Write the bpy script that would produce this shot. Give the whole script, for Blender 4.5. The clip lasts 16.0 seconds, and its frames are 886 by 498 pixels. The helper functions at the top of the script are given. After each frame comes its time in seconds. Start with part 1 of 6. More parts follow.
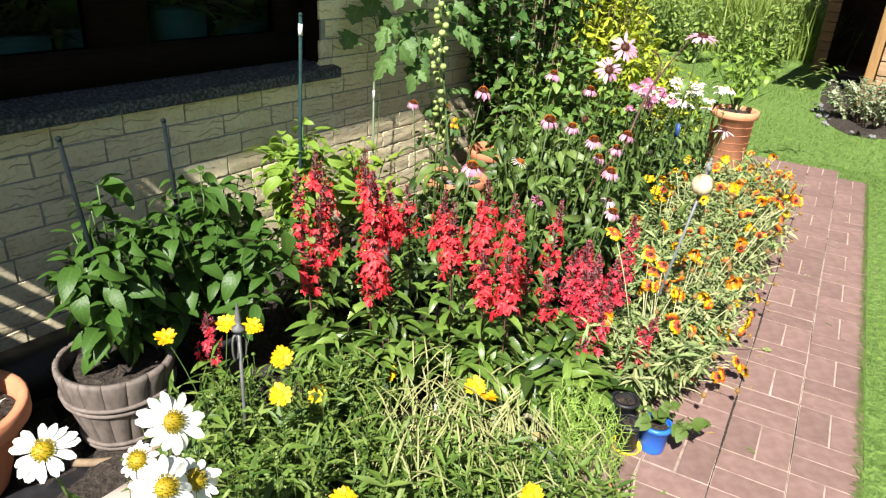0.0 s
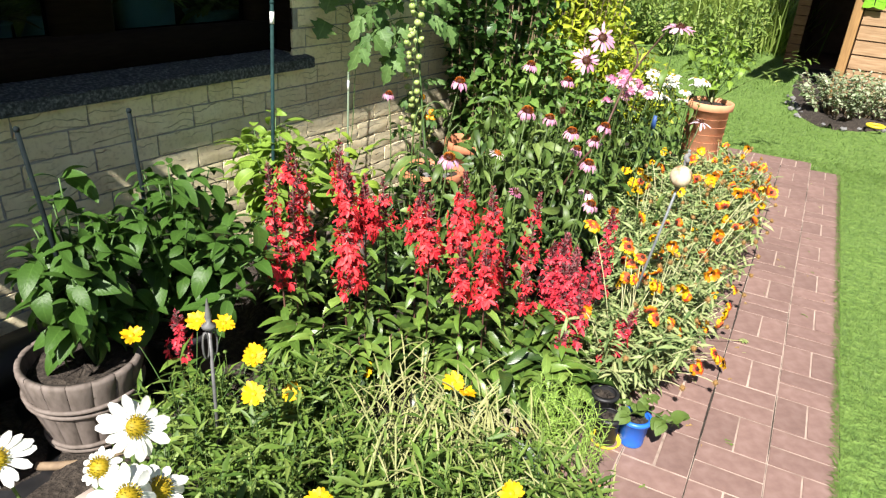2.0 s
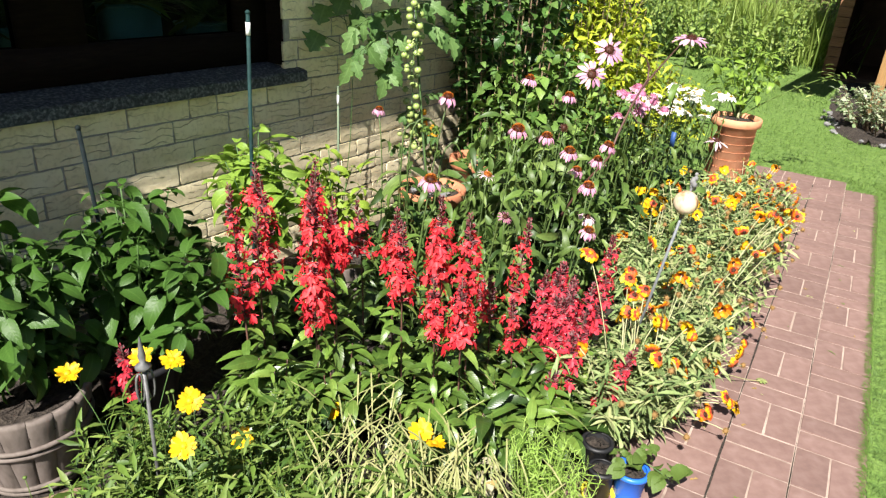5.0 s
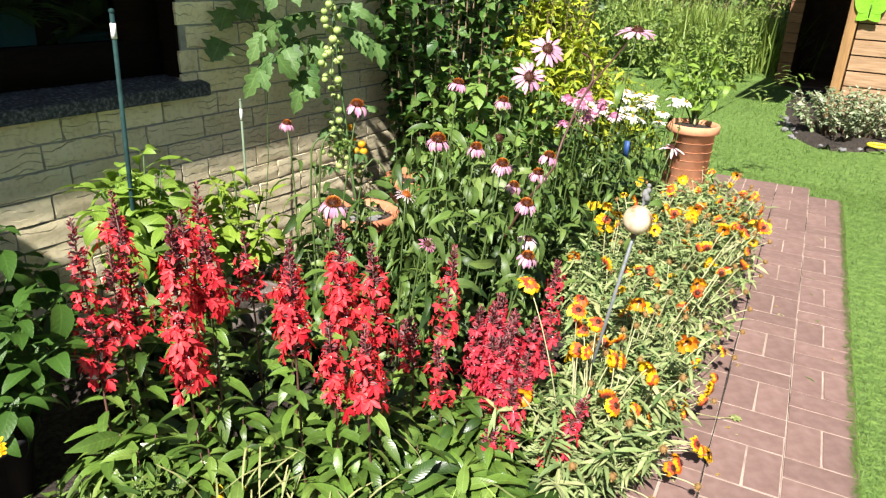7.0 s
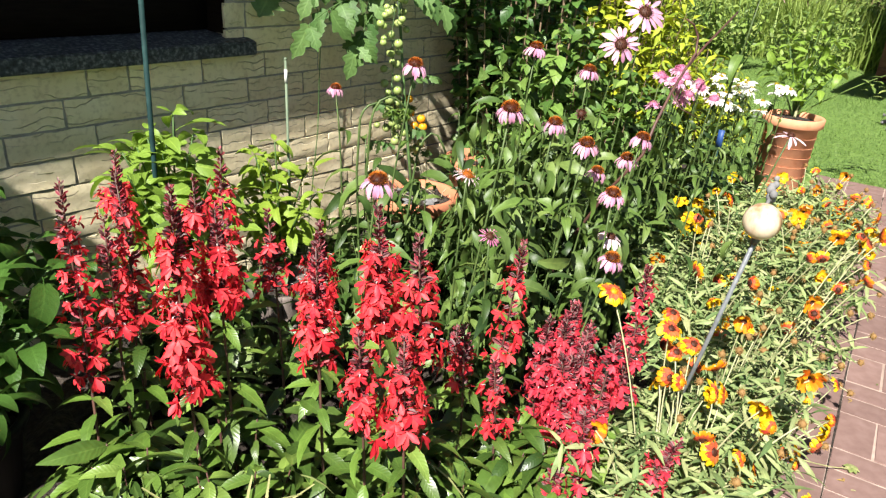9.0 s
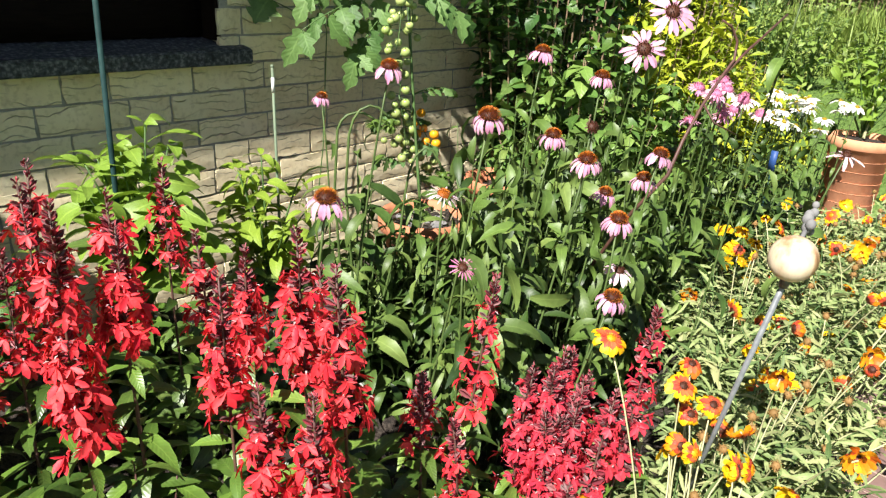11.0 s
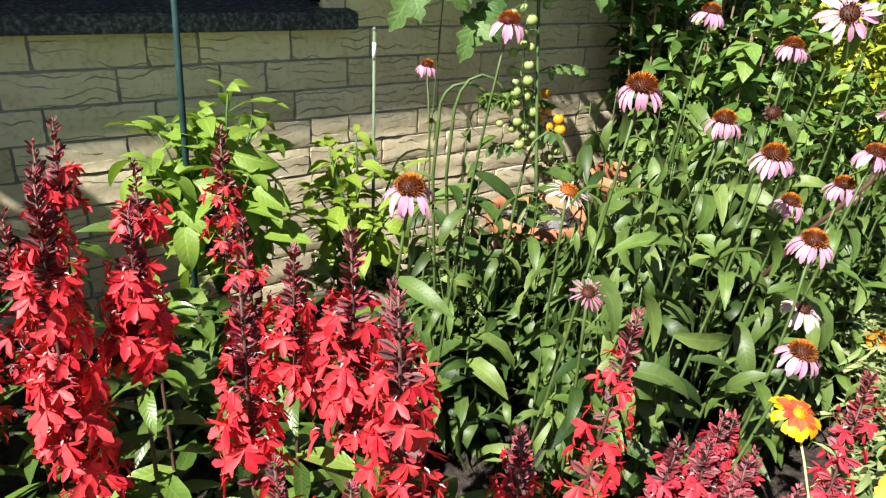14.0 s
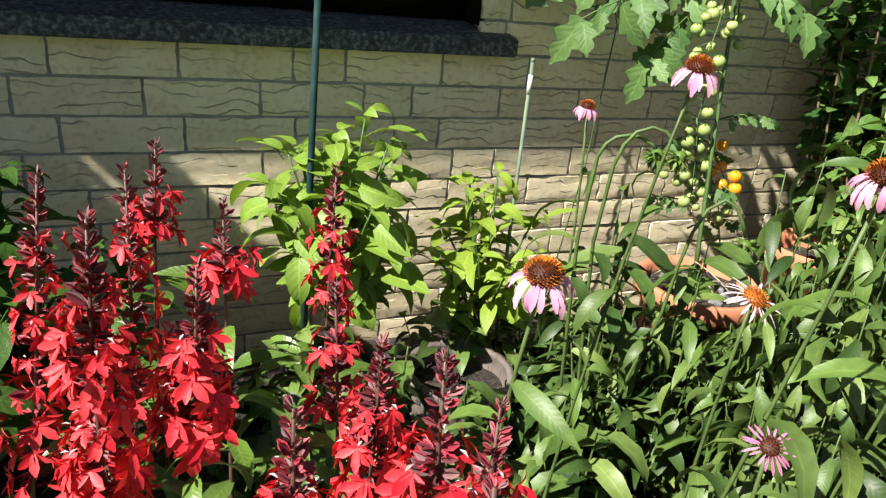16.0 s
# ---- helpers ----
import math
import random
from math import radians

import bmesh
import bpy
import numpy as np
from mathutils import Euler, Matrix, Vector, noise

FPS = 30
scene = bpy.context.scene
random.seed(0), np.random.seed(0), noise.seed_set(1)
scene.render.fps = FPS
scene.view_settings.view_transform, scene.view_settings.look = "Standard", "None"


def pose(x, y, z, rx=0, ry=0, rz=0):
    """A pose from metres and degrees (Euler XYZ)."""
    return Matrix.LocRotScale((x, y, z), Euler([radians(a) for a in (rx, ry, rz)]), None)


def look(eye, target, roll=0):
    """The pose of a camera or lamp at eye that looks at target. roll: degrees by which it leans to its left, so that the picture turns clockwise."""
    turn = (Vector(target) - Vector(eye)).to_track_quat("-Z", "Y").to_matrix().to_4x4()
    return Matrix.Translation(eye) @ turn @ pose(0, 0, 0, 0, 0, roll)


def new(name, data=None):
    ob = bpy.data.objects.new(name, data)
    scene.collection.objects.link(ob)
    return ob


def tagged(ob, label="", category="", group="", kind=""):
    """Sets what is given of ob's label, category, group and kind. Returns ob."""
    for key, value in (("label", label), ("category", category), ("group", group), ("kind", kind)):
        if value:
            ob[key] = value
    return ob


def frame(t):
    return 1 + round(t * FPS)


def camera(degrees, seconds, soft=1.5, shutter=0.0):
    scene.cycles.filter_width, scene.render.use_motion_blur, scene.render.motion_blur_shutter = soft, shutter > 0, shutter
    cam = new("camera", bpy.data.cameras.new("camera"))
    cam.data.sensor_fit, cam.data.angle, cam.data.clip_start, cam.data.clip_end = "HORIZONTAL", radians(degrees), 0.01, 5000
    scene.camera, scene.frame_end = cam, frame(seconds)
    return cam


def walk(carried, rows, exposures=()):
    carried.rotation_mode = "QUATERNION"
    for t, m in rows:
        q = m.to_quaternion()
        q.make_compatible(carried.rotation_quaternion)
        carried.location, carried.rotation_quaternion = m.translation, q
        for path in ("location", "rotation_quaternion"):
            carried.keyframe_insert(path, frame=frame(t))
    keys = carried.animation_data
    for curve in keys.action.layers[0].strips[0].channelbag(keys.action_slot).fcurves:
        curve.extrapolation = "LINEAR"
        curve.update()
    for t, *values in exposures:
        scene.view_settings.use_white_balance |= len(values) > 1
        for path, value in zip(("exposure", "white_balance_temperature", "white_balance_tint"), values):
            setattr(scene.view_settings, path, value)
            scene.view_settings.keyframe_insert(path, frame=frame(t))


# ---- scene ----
cam = camera(65.3, 16.0, soft=1.3)
PATH = [
    (0, (-1.947, -2.249, 1.429), (-0.43, -1.242, 0.601), 3.8),
    (0.5, (-1.947, -2.247, 1.424), (-0.415, -1.252, 0.609), 4.3),
    (1, (-1.939, -2.242, 1.424), (-0.391, -1.269, 0.613), 4.5),
    (1.5, (-1.932, -2.235, 1.417), (-0.393, -1.272, 0.577), 4.8),
    (2, (-1.917, -2.228, 1.414), (-0.369, -1.283, 0.572), 4.4),
    (2.5, (-1.915, -2.23, 1.414), (-0.372, -1.28, 0.569), 4.3),
    (3, (-1.913, -2.23, 1.413), (-0.373, -1.275, 0.566), 4.1),
    (3.5, (-1.897, -2.223, 1.409), (-0.337, -1.263, 0.606), 3.8),
    (3.7, (-1.881, -2.22, 1.407), (-0.329, -1.253, 0.596), 4.2),
    (5.8, (-1.526, -2.272, 1.368), (-0.033, -1.203, 0.575), 2.9),
    (6, (-1.494, -2.271, 1.356), (0.015, -1.201, 0.596), 2.3),
    (6.5, (-1.396, -2.241, 1.323), (0.176, -1.24, 0.597), 3.2),
    (7, (-1.317, -2.188, 1.299), (0.256, -1.215, 0.537), 2.7),
    (7.5, (-1.24, -2.131, 1.277), (0.329, -1.185, 0.474), 3.7),
    (8, (-1.191, -2.078, 1.248), (0.364, -1.118, 0.434), 4.3),
    (8.5, (-1.141, -2.035, 1.212), (0.368, -1.018, 0.381), 4.1),
    (8.7, (-1.115, -2.02, 1.202), (0.376, -0.968, 0.381), 4.2),
    (10.8, (-0.816, -2.009, 1.12), (0.555, -0.771, 0.352), 2.8),
    (11, (-0.791, -2.014, 1.124), (0.579, -0.769, 0.366), 3.4),
    (11.5, (-0.728, -2.027, 1.119), (0.639, -0.772, 0.374), 2.8),
    (12, (-0.688, -2.026, 1.104), (0.671, -0.765, 0.352), 2.9),
    (12.5, (-0.649, -1.998, 1.089), (0.693, -0.707, 0.359), 3.6),
    (13, (-0.617, -1.93, 1.051), (0.612, -0.546, 0.293), 3.4),
    (13.5, (-0.596, -1.876, 1.042), (0.574, -0.462, 0.247), 4.5),
    (14, (-0.578, -1.805, 1.032), (0.542, -0.355, 0.23), 3.6),
    (14.5, (-0.546, -1.74, 1.029), (0.511, -0.243, 0.229), 5.5),
    (15, (-0.522, -1.678, 1.032), (0.485, -0.133, 0.258), 5.5),
    (15.5, (-0.506, -1.649, 1.023), (0.374, -0.028, 0.25), 5.1),
    (16, (-0.461, -1.637, 1.029), (0.32, 0.03, 0.247), 6.1),
]
walk(cam, [(t, look(eye, target, roll)) for t, eye, target, roll in PATH])

# ---- light ----
world = bpy.data.worlds.new("sky")
scene.world = world
world.use_nodes = True
wn = world.node_tree
wn.nodes.clear()
sky = wn.nodes.new("ShaderNodeTexSky")
sky.sky_type, sky.sun_disc = "NISHITA", False
sky.sun_elevation, sky.sun_rotation = radians(47.2), radians(254.9)
bg = wn.nodes.new("ShaderNodeBackground")
bg.inputs["Strength"].default_value = 0.035
wo = wn.nodes.new("ShaderNodeOutputWorld")
wn.links.new(sky.outputs[0], bg.inputs[0])
wn.links.new(bg.outputs[0], wo.inputs[0])
sun = new("sun", bpy.data.lights.new("sun", "SUN"))
sun.data.energy, sun.data.angle, sun.data.color = 5.0, radians(0.55), (1.0, 0.95, 0.89)
sun.matrix_world = look((-10, -2.7, 11.2), (0, 0, 0))
scene.view_settings.exposure = 1.31

# ---- helpers of this scene ----
rng = np.random.default_rng(7)
UP = np.array([0.0, 0.0, 1.0])


def V(*a):
    return np.array(a, float)


def unit(a):
    a = np.asarray(a, float)
    return a / np.maximum(np.linalg.norm(a, axis=-1, keepdims=True), 1e-9)


VEINED = set()


class Geo:
    """A growing mesh: vertices and faces of 3 or 4 corners."""

    def __init__(self):
        self.v, self.f, self.n, self.uv = [], [], 0, []

    def add(self, verts, faces, uv=None):
        verts = np.asarray(verts, float).reshape(-1, 3)
        self.v.append(verts)
        self.uv.append(np.full((len(verts), 3), 0.5) if uv is None else uv)
        self.f.extend((np.asarray(faces, int) + self.n).tolist() if not isinstance(faces, list) else [[i + self.n for i in f] for f in faces])
        self.n += len(verts)
        return self


def mesh(name, g, mat, smooth=True):
    me = bpy.data.meshes.new(name)
    v = np.concatenate(g.v) if g.v else np.zeros((0, 3))
    me.from_pydata(v.tolist(), [], g.f)
    if smooth:
        me.polygons.foreach_set("use_smooth", [True] * len(me.polygons))
    me.materials.append(mat)
    if g.v and mat.name in VEINED:
        me.attributes.new("vein", "FLOAT_VECTOR", "POINT").data.foreach_set("vector", np.concatenate(g.uv).ravel())
    me.update()
    return me


def part(name, g, mat, parent=None, label="", smooth=True):
    """One mesh object, from a Geo or a ready mesh, under a thing."""
    ob = new(name, g if isinstance(g, bpy.types.Mesh) else mesh(name, g, mat, smooth))
    if parent is not None:
        ob.parent = parent
        ob.matrix_parent_inverse = place_of(parent).inverted()
    if name in ("stem_growth", "foliage", "calyx_growth", "bloom", "flower_stalk_growth", "spine_growth", "stamen_growth", "truss"):
        ob["kind"] = "stuff"
    return tagged(ob, label)


def place_of(ob):
    own = Matrix.LocRotScale(ob.location, ob.rotation_euler, ob.scale)
    return place_of(ob.parent) @ ob.matrix_parent_inverse @ own if ob.parent else own


def thing(name, at, label, category, group="", kind=""):
    ob = new(name)
    ob.location = at
    ob.empty_display_size = 0.05
    return tagged(ob, label, category, group, kind)


def solo(name, g, mat, label, category, group="", kind="", smooth=True):
    return tagged(new(name, mesh(name, g, mat, smooth)), label, category, group, kind)


PROFILE = {
    "lance": lambda t: np.sin(np.pi * np.clip(t, 0.03, 0.985) ** 0.75) ** 0.9,
    "ovate": lambda t: np.sin(np.pi * np.clip(t, 0.02, 0.985) ** 0.62) ** 0.75,
    "strap": lambda t: np.clip(1.0 - t ** 3, 0.03, 1) * np.clip(0.55 + 2 * t, 0, 1),
    "petal": lambda t: np.clip(0.35 + 1.1 * t, 0, 1) * np.sqrt(np.clip(1 - t ** 6, 0.08, 1)),
    "lobed": lambda t: np.sin(np.pi * np.clip(t, 0.03, 0.98) ** 0.7) ** 0.8 * (1 + 0.34 * np.sin(t * 19.0)),
    "notch": lambda t: np.clip(0.4 + 1.0 * t, 0, 1) * np.where(t > 0.9, 0.55, 1.0),
    "lip": lambda t: np.clip(0.3 + 1.5 * t, 0, 1) * np.sqrt(np.clip(1 - t ** 3, 0.02, 1)),
    "lobe": lambda t: np.sin(np.pi * np.clip(t, 0.1, 0.97) ** 1.25) ** 0.7,
}


def blades(g, base, d, L, W, prof="lance", droop=0.6, fold=0.3, segs=3, roll=0.0, up=UP, curl=0.0):
    """Many leaves or petals at once: from base, along d, bending down by droop, folded along the midrib."""
    base = np.asarray(base, float).reshape(-1, 3)
    n = len(base)
    if n == 0:
        return g
    d = unit(np.broadcast_to(d, (n, 3)))
    L, W, droop, fold, roll = (np.broadcast_to(np.asarray(q, float), (n,)) for q in (L, W, droop, fold, roll))
    up = np.broadcast_to(up, (n, 3))
    s = np.cross(d, up)
    bad = np.linalg.norm(s, axis=1) < 0.05
    s[bad] = np.cross(d[bad], V(1, 0.3, 0))
    s = unit(s)
    nn = np.cross(s, d)
    c, k = np.cos(roll)[:, None], np.sin(roll)[:, None]
    s, nn = c * s + k * nn, c * nn - k * s
    p = base.copy()
    out = np.zeros((n, segs + 1, 3, 3))
    for i in range(segs + 1):
        t = i / segs
        a = (droop * t)[:, None]
        dd, mm = np.cos(a) * d - np.sin(a) * nn, np.cos(a) * nn + np.sin(a) * d
        if i:
            p = p + dd * (L / segs)[:, None]
        w = (W * PROFILE[prof](np.array(t)) / 2)[:, None]
        rise = mm * fold[:, None] * w
        out[:, i, 0], out[:, i, 1], out[:, i, 2] = p - s * w + rise, p, p + s * w + rise
    f = []
    for i in range(segs):
        a = 3 * i
        f += [[a, a + 1, a + 4, a + 3], [a + 1, a + 2, a + 5, a + 4]]
    f = np.array(f)[None] + (np.arange(n) * 3 * (segs + 1))[:, None, None]
    uv = np.zeros((n, segs + 1, 3, 3))
    uv[:, :, :, 0] = np.array([-1.0, 0.0, 1.0])
    uv[:, :, :, 1] = (np.linspace(0, 1, segs + 1)[None, :, None] * (L / np.maximum(W, 1e-5))[:, None, None])
    return g.add(out, f.reshape(-1, 4), uv.reshape(-1, 3))


def tube(g, pts, r0, r1=None, sides=6, cap=True):
    pts = np.asarray(pts, float)
    n = len(pts)
    r = np.linspace(r0, r0 if r1 is None else r1, n) if np.isscalar(r0) else np.asarray(r0, float)
    t = unit(np.gradient(pts, axis=0))
    ref = V(0, 0, 1) if abs(t[0][2]) < 0.9 else V(1, 0, 0)
    a = unit(np.cross(t, ref))
    b = np.cross(t, a)
    ang = np.linspace(0, 2 * np.pi, sides, endpoint=False)
    ring = pts[:, None] + r[:, None, None] * (np.cos(ang)[None, :, None] * a[:, None] + np.sin(ang)[None, :, None] * b[:, None])
    f = [[i * sides + j, i * sides + (j + 1) % sides, (i + 1) * sides + (j + 1) % sides, (i + 1) * sides + j] for i in range(n - 1) for j in range(sides)]
    if cap:
        f += [list(range(sides))[::-1], [(n - 1) * sides + j for j in range(sides)]]
    return g.add(ring, f)


def bezier(a, b, bow=(0, 0, 0), n=7):
    a, b = np.asarray(a, float), np.asarray(b, float)
    c = (a + b) / 2 + np.asarray(bow, float)
    t = np.linspace(0, 1, n)[:, None]
    return (1 - t) ** 2 * a + 2 * t * (1 - t) * c + t ** 2 * b


def lathe(g, prof, centre=(0, 0, 0), sides=24, wob=0.0):
    """A turned form from pairs (radius, height)."""
    ang = np.linspace(0, 2 * np.pi, sides, endpoint=False)
    ring = [[(r * np.cos(a), r * np.sin(a), z) for a in ang] for r, z in prof]
    v = np.array(ring) + np.asarray(centre, float)
    if wob:
        v = v + rng.normal(0, wob, v.shape)
    f = [[i * sides + j, i * sides + (j + 1) % sides, (i + 1) * sides + (j + 1) % sides, (i + 1) * sides + j] for i in range(len(prof) - 1) for j in range(sides)]
    return g.add(v, f)


def ball(g, c, r, sides=8, rings=5, squash=1.0):
    prof = [(max(r * math.sin(math.pi * i / rings), 1e-4), -r * squash * math.cos(math.pi * i / rings)) for i in range(rings + 1)]
    return lathe(g, prof, c, sides)


def box(g, lo, hi, bev=0.0):
    (x0, y0, z0), (x1, y1, z1) = lo, hi
    if not bev:
        v = [(x, y, z) for z in (z0, z1) for y in (y0, y1) for x in (x0, x1)]
        return g.add(v, [[0, 2, 3, 1], [4, 5, 7, 6], [0, 1, 5, 4], [2, 6, 7, 3], [0, 4, 6, 2], [1, 3, 7, 5]])
    bm = bmesh.new()
    bmesh.ops.create_cube(bm, size=1)
    for q in bm.verts:
        q.co = ((x0 + x1) / 2 + q.co.x * (x1 - x0), (y0 + y1) / 2 + q.co.y * (y1 - y0), (z0 + z1) / 2 + q.co.z * (z1 - z0))
    bmesh.ops.bevel(bm, geom=bm.edges[:], offset=bev, segments=2, affect="EDGES")
    bm.verts.index_update()
    g.add([q.co[:] for q in bm.verts], [[q.index for q in f.verts] for f in bm.faces])
    bm.free()
    return g


def sphere_dirs(n, low=-1.0, high=1.0):
    z = rng.uniform(low, high, n)
    a = rng.uniform(0, 2 * np.pi, n)
    r = np.sqrt(np.maximum(1 - z * z, 0))
    return np.stack([r * np.cos(a), r * np.sin(a), z], 1)


# ---- materials ----
def nodes_of(name):
    m = bpy.data.materials.new(name)
    m.use_nodes = True
    t = m.node_tree
    return m, t, t.nodes["Principled BSDF"], t.nodes["Material Output"]


def noise_node(t, scale, detail=4.0, stretch=None, rough=0.55):
    co = t.nodes.new("ShaderNodeTexCoord")
    n = t.nodes.new("ShaderNodeTexNoise")
    n.inputs["Scale"].default_value, n.inputs["Detail"].default_value, n.inputs["Roughness"].default_value = scale, detail, rough
    if stretch:
        mp = t.nodes.new("ShaderNodeMapping")
        mp.inputs["Scale"].default_value = stretch
        t.links.new(co.outputs["Object"], mp.inputs[0])
        t.links.new(mp.outputs[0], n.inputs["Vector"])
    else:
        t.links.new(co.outputs["Object"], n.inputs["Vector"])
    return n


def ramp(t, src, stops):
    r = t.nodes.new("ShaderNodeValToRGB")
    while len(r.color_ramp.elements) < len(stops):
        r.color_ramp.elements.new(0.5)
    for e, (p, c) in zip(r.color_ramp.elements, stops):
        e.position, e.color = p, (*c, 1)
    t.links.new(src, r.inputs[0])
    return r


def mix_rgb(t, a, b, fac, how="MIX"):
    m = t.nodes.new("ShaderNodeMix")
    m.data_type, m.blend_type = "RGBA", how
    for sock, val in ((m.inputs[0], fac), (m.inputs[6], a), (m.inputs[7], b)):
        if isinstance(val, (int, float)):
            sock.default_value = val
        elif isinstance(val, tuple):
            sock.default_value = (*val, 1)
        else:
            t.links.new(val, sock)
    return m.outputs[2]


def bump(t, bsdf, src, strength, dist=0.01):
    b = t.nodes.new("ShaderNodeBump")
    b.inputs["Strength"].default_value, b.inputs["Distance"].default_value = strength, dist
    t.links.new(src, b.inputs["Height"])
    t.links.new(b.outputs[0], bsdf.inputs["Normal"])


def leaf_mat(name, cols, rough=0.5, trans=0.3, glow=None, scale=45.0, spec=0.3, vein=0.0, side_vein=0.2):
    """Leaf or petal: colour differs from blade to blade, with blotches; some light passes through."""
    m, t, b, out = nodes_of(name)
    geo = t.nodes.new("ShaderNodeNewGeometry")
    n = len(cols)
    if glow is None:  # deep greens and browns
        cols, trans = [tuple(0.76 * q for q in c) for c in cols], 0.75 * trans
    r = ramp(t, geo.outputs["Random Per Island"], [(i / max(n - 1, 1), c) for i, c in enumerate(cols)])
    nz = noise_node(t, scale, 3)
    dark = mix_rgb(t, r.outputs[0], (0.62, 0.62, 0.55), ramp(t, nz.outputs[0], [(0.42, (0, 0, 0)), (0.72, (0.7, 0.7, 0.7))]).outputs[0], "MULTIPLY")
    height = nz.outputs[0]
    if vein:  # a pale midrib, and side veins that run forward from it
        VEINED.add(name)
        at = t.nodes.new("ShaderNodeAttribute")
        at.attribute_name = "vein"
        sp = t.nodes.new("ShaderNodeSeparateXYZ")
        t.links.new(at.outputs["Vector"], sp.inputs[0])

        def calc(op, p, q=None, clamp=False):
            k = t.nodes.new("ShaderNodeMath")
            k.operation, k.use_clamp = op, clamp
            for i, w in enumerate((p, q)):
                if isinstance(w, float):
                    k.inputs[i].default_value = w
                elif w is not None:
                    t.links.new(w, k.inputs[i])
            return k.outputs[0]

        off = calc("ABSOLUTE", sp.outputs[0])
        rib = calc("SUBTRACT", 1.0, calc("MULTIPLY", off, 9.0), True)
        wave = calc("SINE", calc("MULTIPLY", calc("SUBTRACT", sp.outputs[1], calc("MULTIPLY", off, 0.45)), 22.0))
        side = calc("MULTIPLY", calc("MULTIPLY", calc("SUBTRACT", wave, 0.55), 1.4, True), side_vein)
        line = calc("MULTIPLY", calc("MAXIMUM", rib, side), vein)
        dark = mix_rgb(t, dark, mix_rgb(t, dark, (1.9, 1.7, 2.0), 1.0, "MULTIPLY"), line)
        height = calc("ADD", calc("MULTIPLY", nz.outputs[0], 0.6), calc("MULTIPLY", wave, side_vein))
    t.links.new(dark, b.inputs["Base Color"])
    b.inputs["Roughness"].default_value = rough
    b.inputs["Specular IOR Level"].default_value = spec
    bump(t, b, height, 0.35, 0.003)
    tr = t.nodes.new("ShaderNodeBsdfTranslucent")
    tint = mix_rgb(t, dark, glow or (1.0, 1.0, 0.55), 1.0, "MULTIPLY")
    t.links.new(tint, tr.inputs[0])
    mx = t.nodes.new("ShaderNodeMixShader")
    mx.inputs[0].default_value = trans
    t.links.new(b.outputs[0], mx.inputs[1])
    t.links.new(tr.outputs[0], mx.inputs[2])
    t.links.new(mx.outputs[0], out.inputs[0])
    return m


def surf(name, cols, scale=20.0, rough=0.7, metal=0.0, bstr=0.3, bdist=0.004, stretch=None, vary=0.0, spec=0.4, stain=None):
    """Solid surface: colours by noise, finer grain in the bump, larger stains, and a change from piece to piece."""
    m, t, b, out = nodes_of(name)
    nz = noise_node(t, scale, 6, stretch)
    k = len(cols)
    col = ramp(t, nz.outputs[0], [(0.3 + 0.4 * i / max(k - 1, 1), c) for i, c in enumerate(cols)]).outputs[0]
    big = noise_node(t, scale * 0.13, 3, stretch)
    col = mix_rgb(t, col, stain or (0.6, 0.58, 0.55), ramp(t, big.outputs[0], [(0.45, (0, 0, 0)), (0.7, (0.7, 0.7, 0.7))]).outputs[0], "MULTIPLY")
    if vary:
        oi = t.nodes.new("ShaderNodeObjectInfo")
        hs = t.nodes.new("ShaderNodeHueSaturation")
        mr = t.nodes.new("ShaderNodeMapRange")
        mr.inputs["To Min"].default_value, mr.inputs["To Max"].default_value = 1 - vary, 1 + vary
        t.links.new(oi.outputs["Random"], mr.inputs["Value"])
        t.links.new(mr.outputs[0], hs.inputs["Value"])
        t.links.new(col, hs.inputs["Color"])
        col = hs.outputs[0]
    t.links.new(col, b.inputs["Base Color"])
    b.inputs["Roughness"].default_value, b.inputs["Metallic"].default_value = rough, metal
    b.inputs["Specular IOR Level"].default_value = spec
    bump(t, b, nz.outputs[0], bstr, bdist)
    return m


M_LOB = leaf_mat("lobelia_leaf", [(0.018, 0.046, 0.010), (0.145, 0.255, 0.040), (0.030, 0.073, 0.014), (0.225, 0.34, 0.065), (0.095, 0.18, 0.030)], 0.37, 0.10, spec=0.5, vein=0.5, side_vein=0.10)
M_PEP = leaf_mat("pepper_leaf", [(0.026, 0.075, 0.014), (0.125, 0.24, 0.038), (0.042, 0.11, 0.019), (0.08, 0.175, 0.029)], 0.42, 0.14, spec=0.28, vein=0.5, side_vein=0.1)
M_PEPL = leaf_mat("pepper_leaf_light", [(0.17, 0.31, 0.04), (0.40, 0.56, 0.09), (0.23, 0.39, 0.055), (0.32, 0.48, 0.075)], 0.42, 0.42, spec=0.4, vein=0.6, side_vein=0.12)
M_PEPY = leaf_mat("pepper_leaf_yellow", [(0.56, 0.62, 0.06), (0.34, 0.48, 0.06), (0.18, 0.33, 0.045)], 0.45, 0.38, vein=0.5)
M_CONEL = leaf_mat("coneflower_leaf", [(0.018, 0.046, 0.010), (0.135, 0.225, 0.044), (0.032, 0.075, 0.015), (0.20, 0.285, 0.07), (0.05, 0.108, 0.022), (0.145, 0.23, 0.05)], 0.48, 0.09, spec=0.38, vein=0.45, side_vein=0.04)
M_FEATH = leaf_mat("coreopsis_leaf", [(0.035, 0.085, 0.014), (0.18, 0.295, 0.05), (0.055, 0.12, 0.02), (0.27, 0.365, 0.085), (0.10, 0.19, 0.034)], 0.5, 0.20)
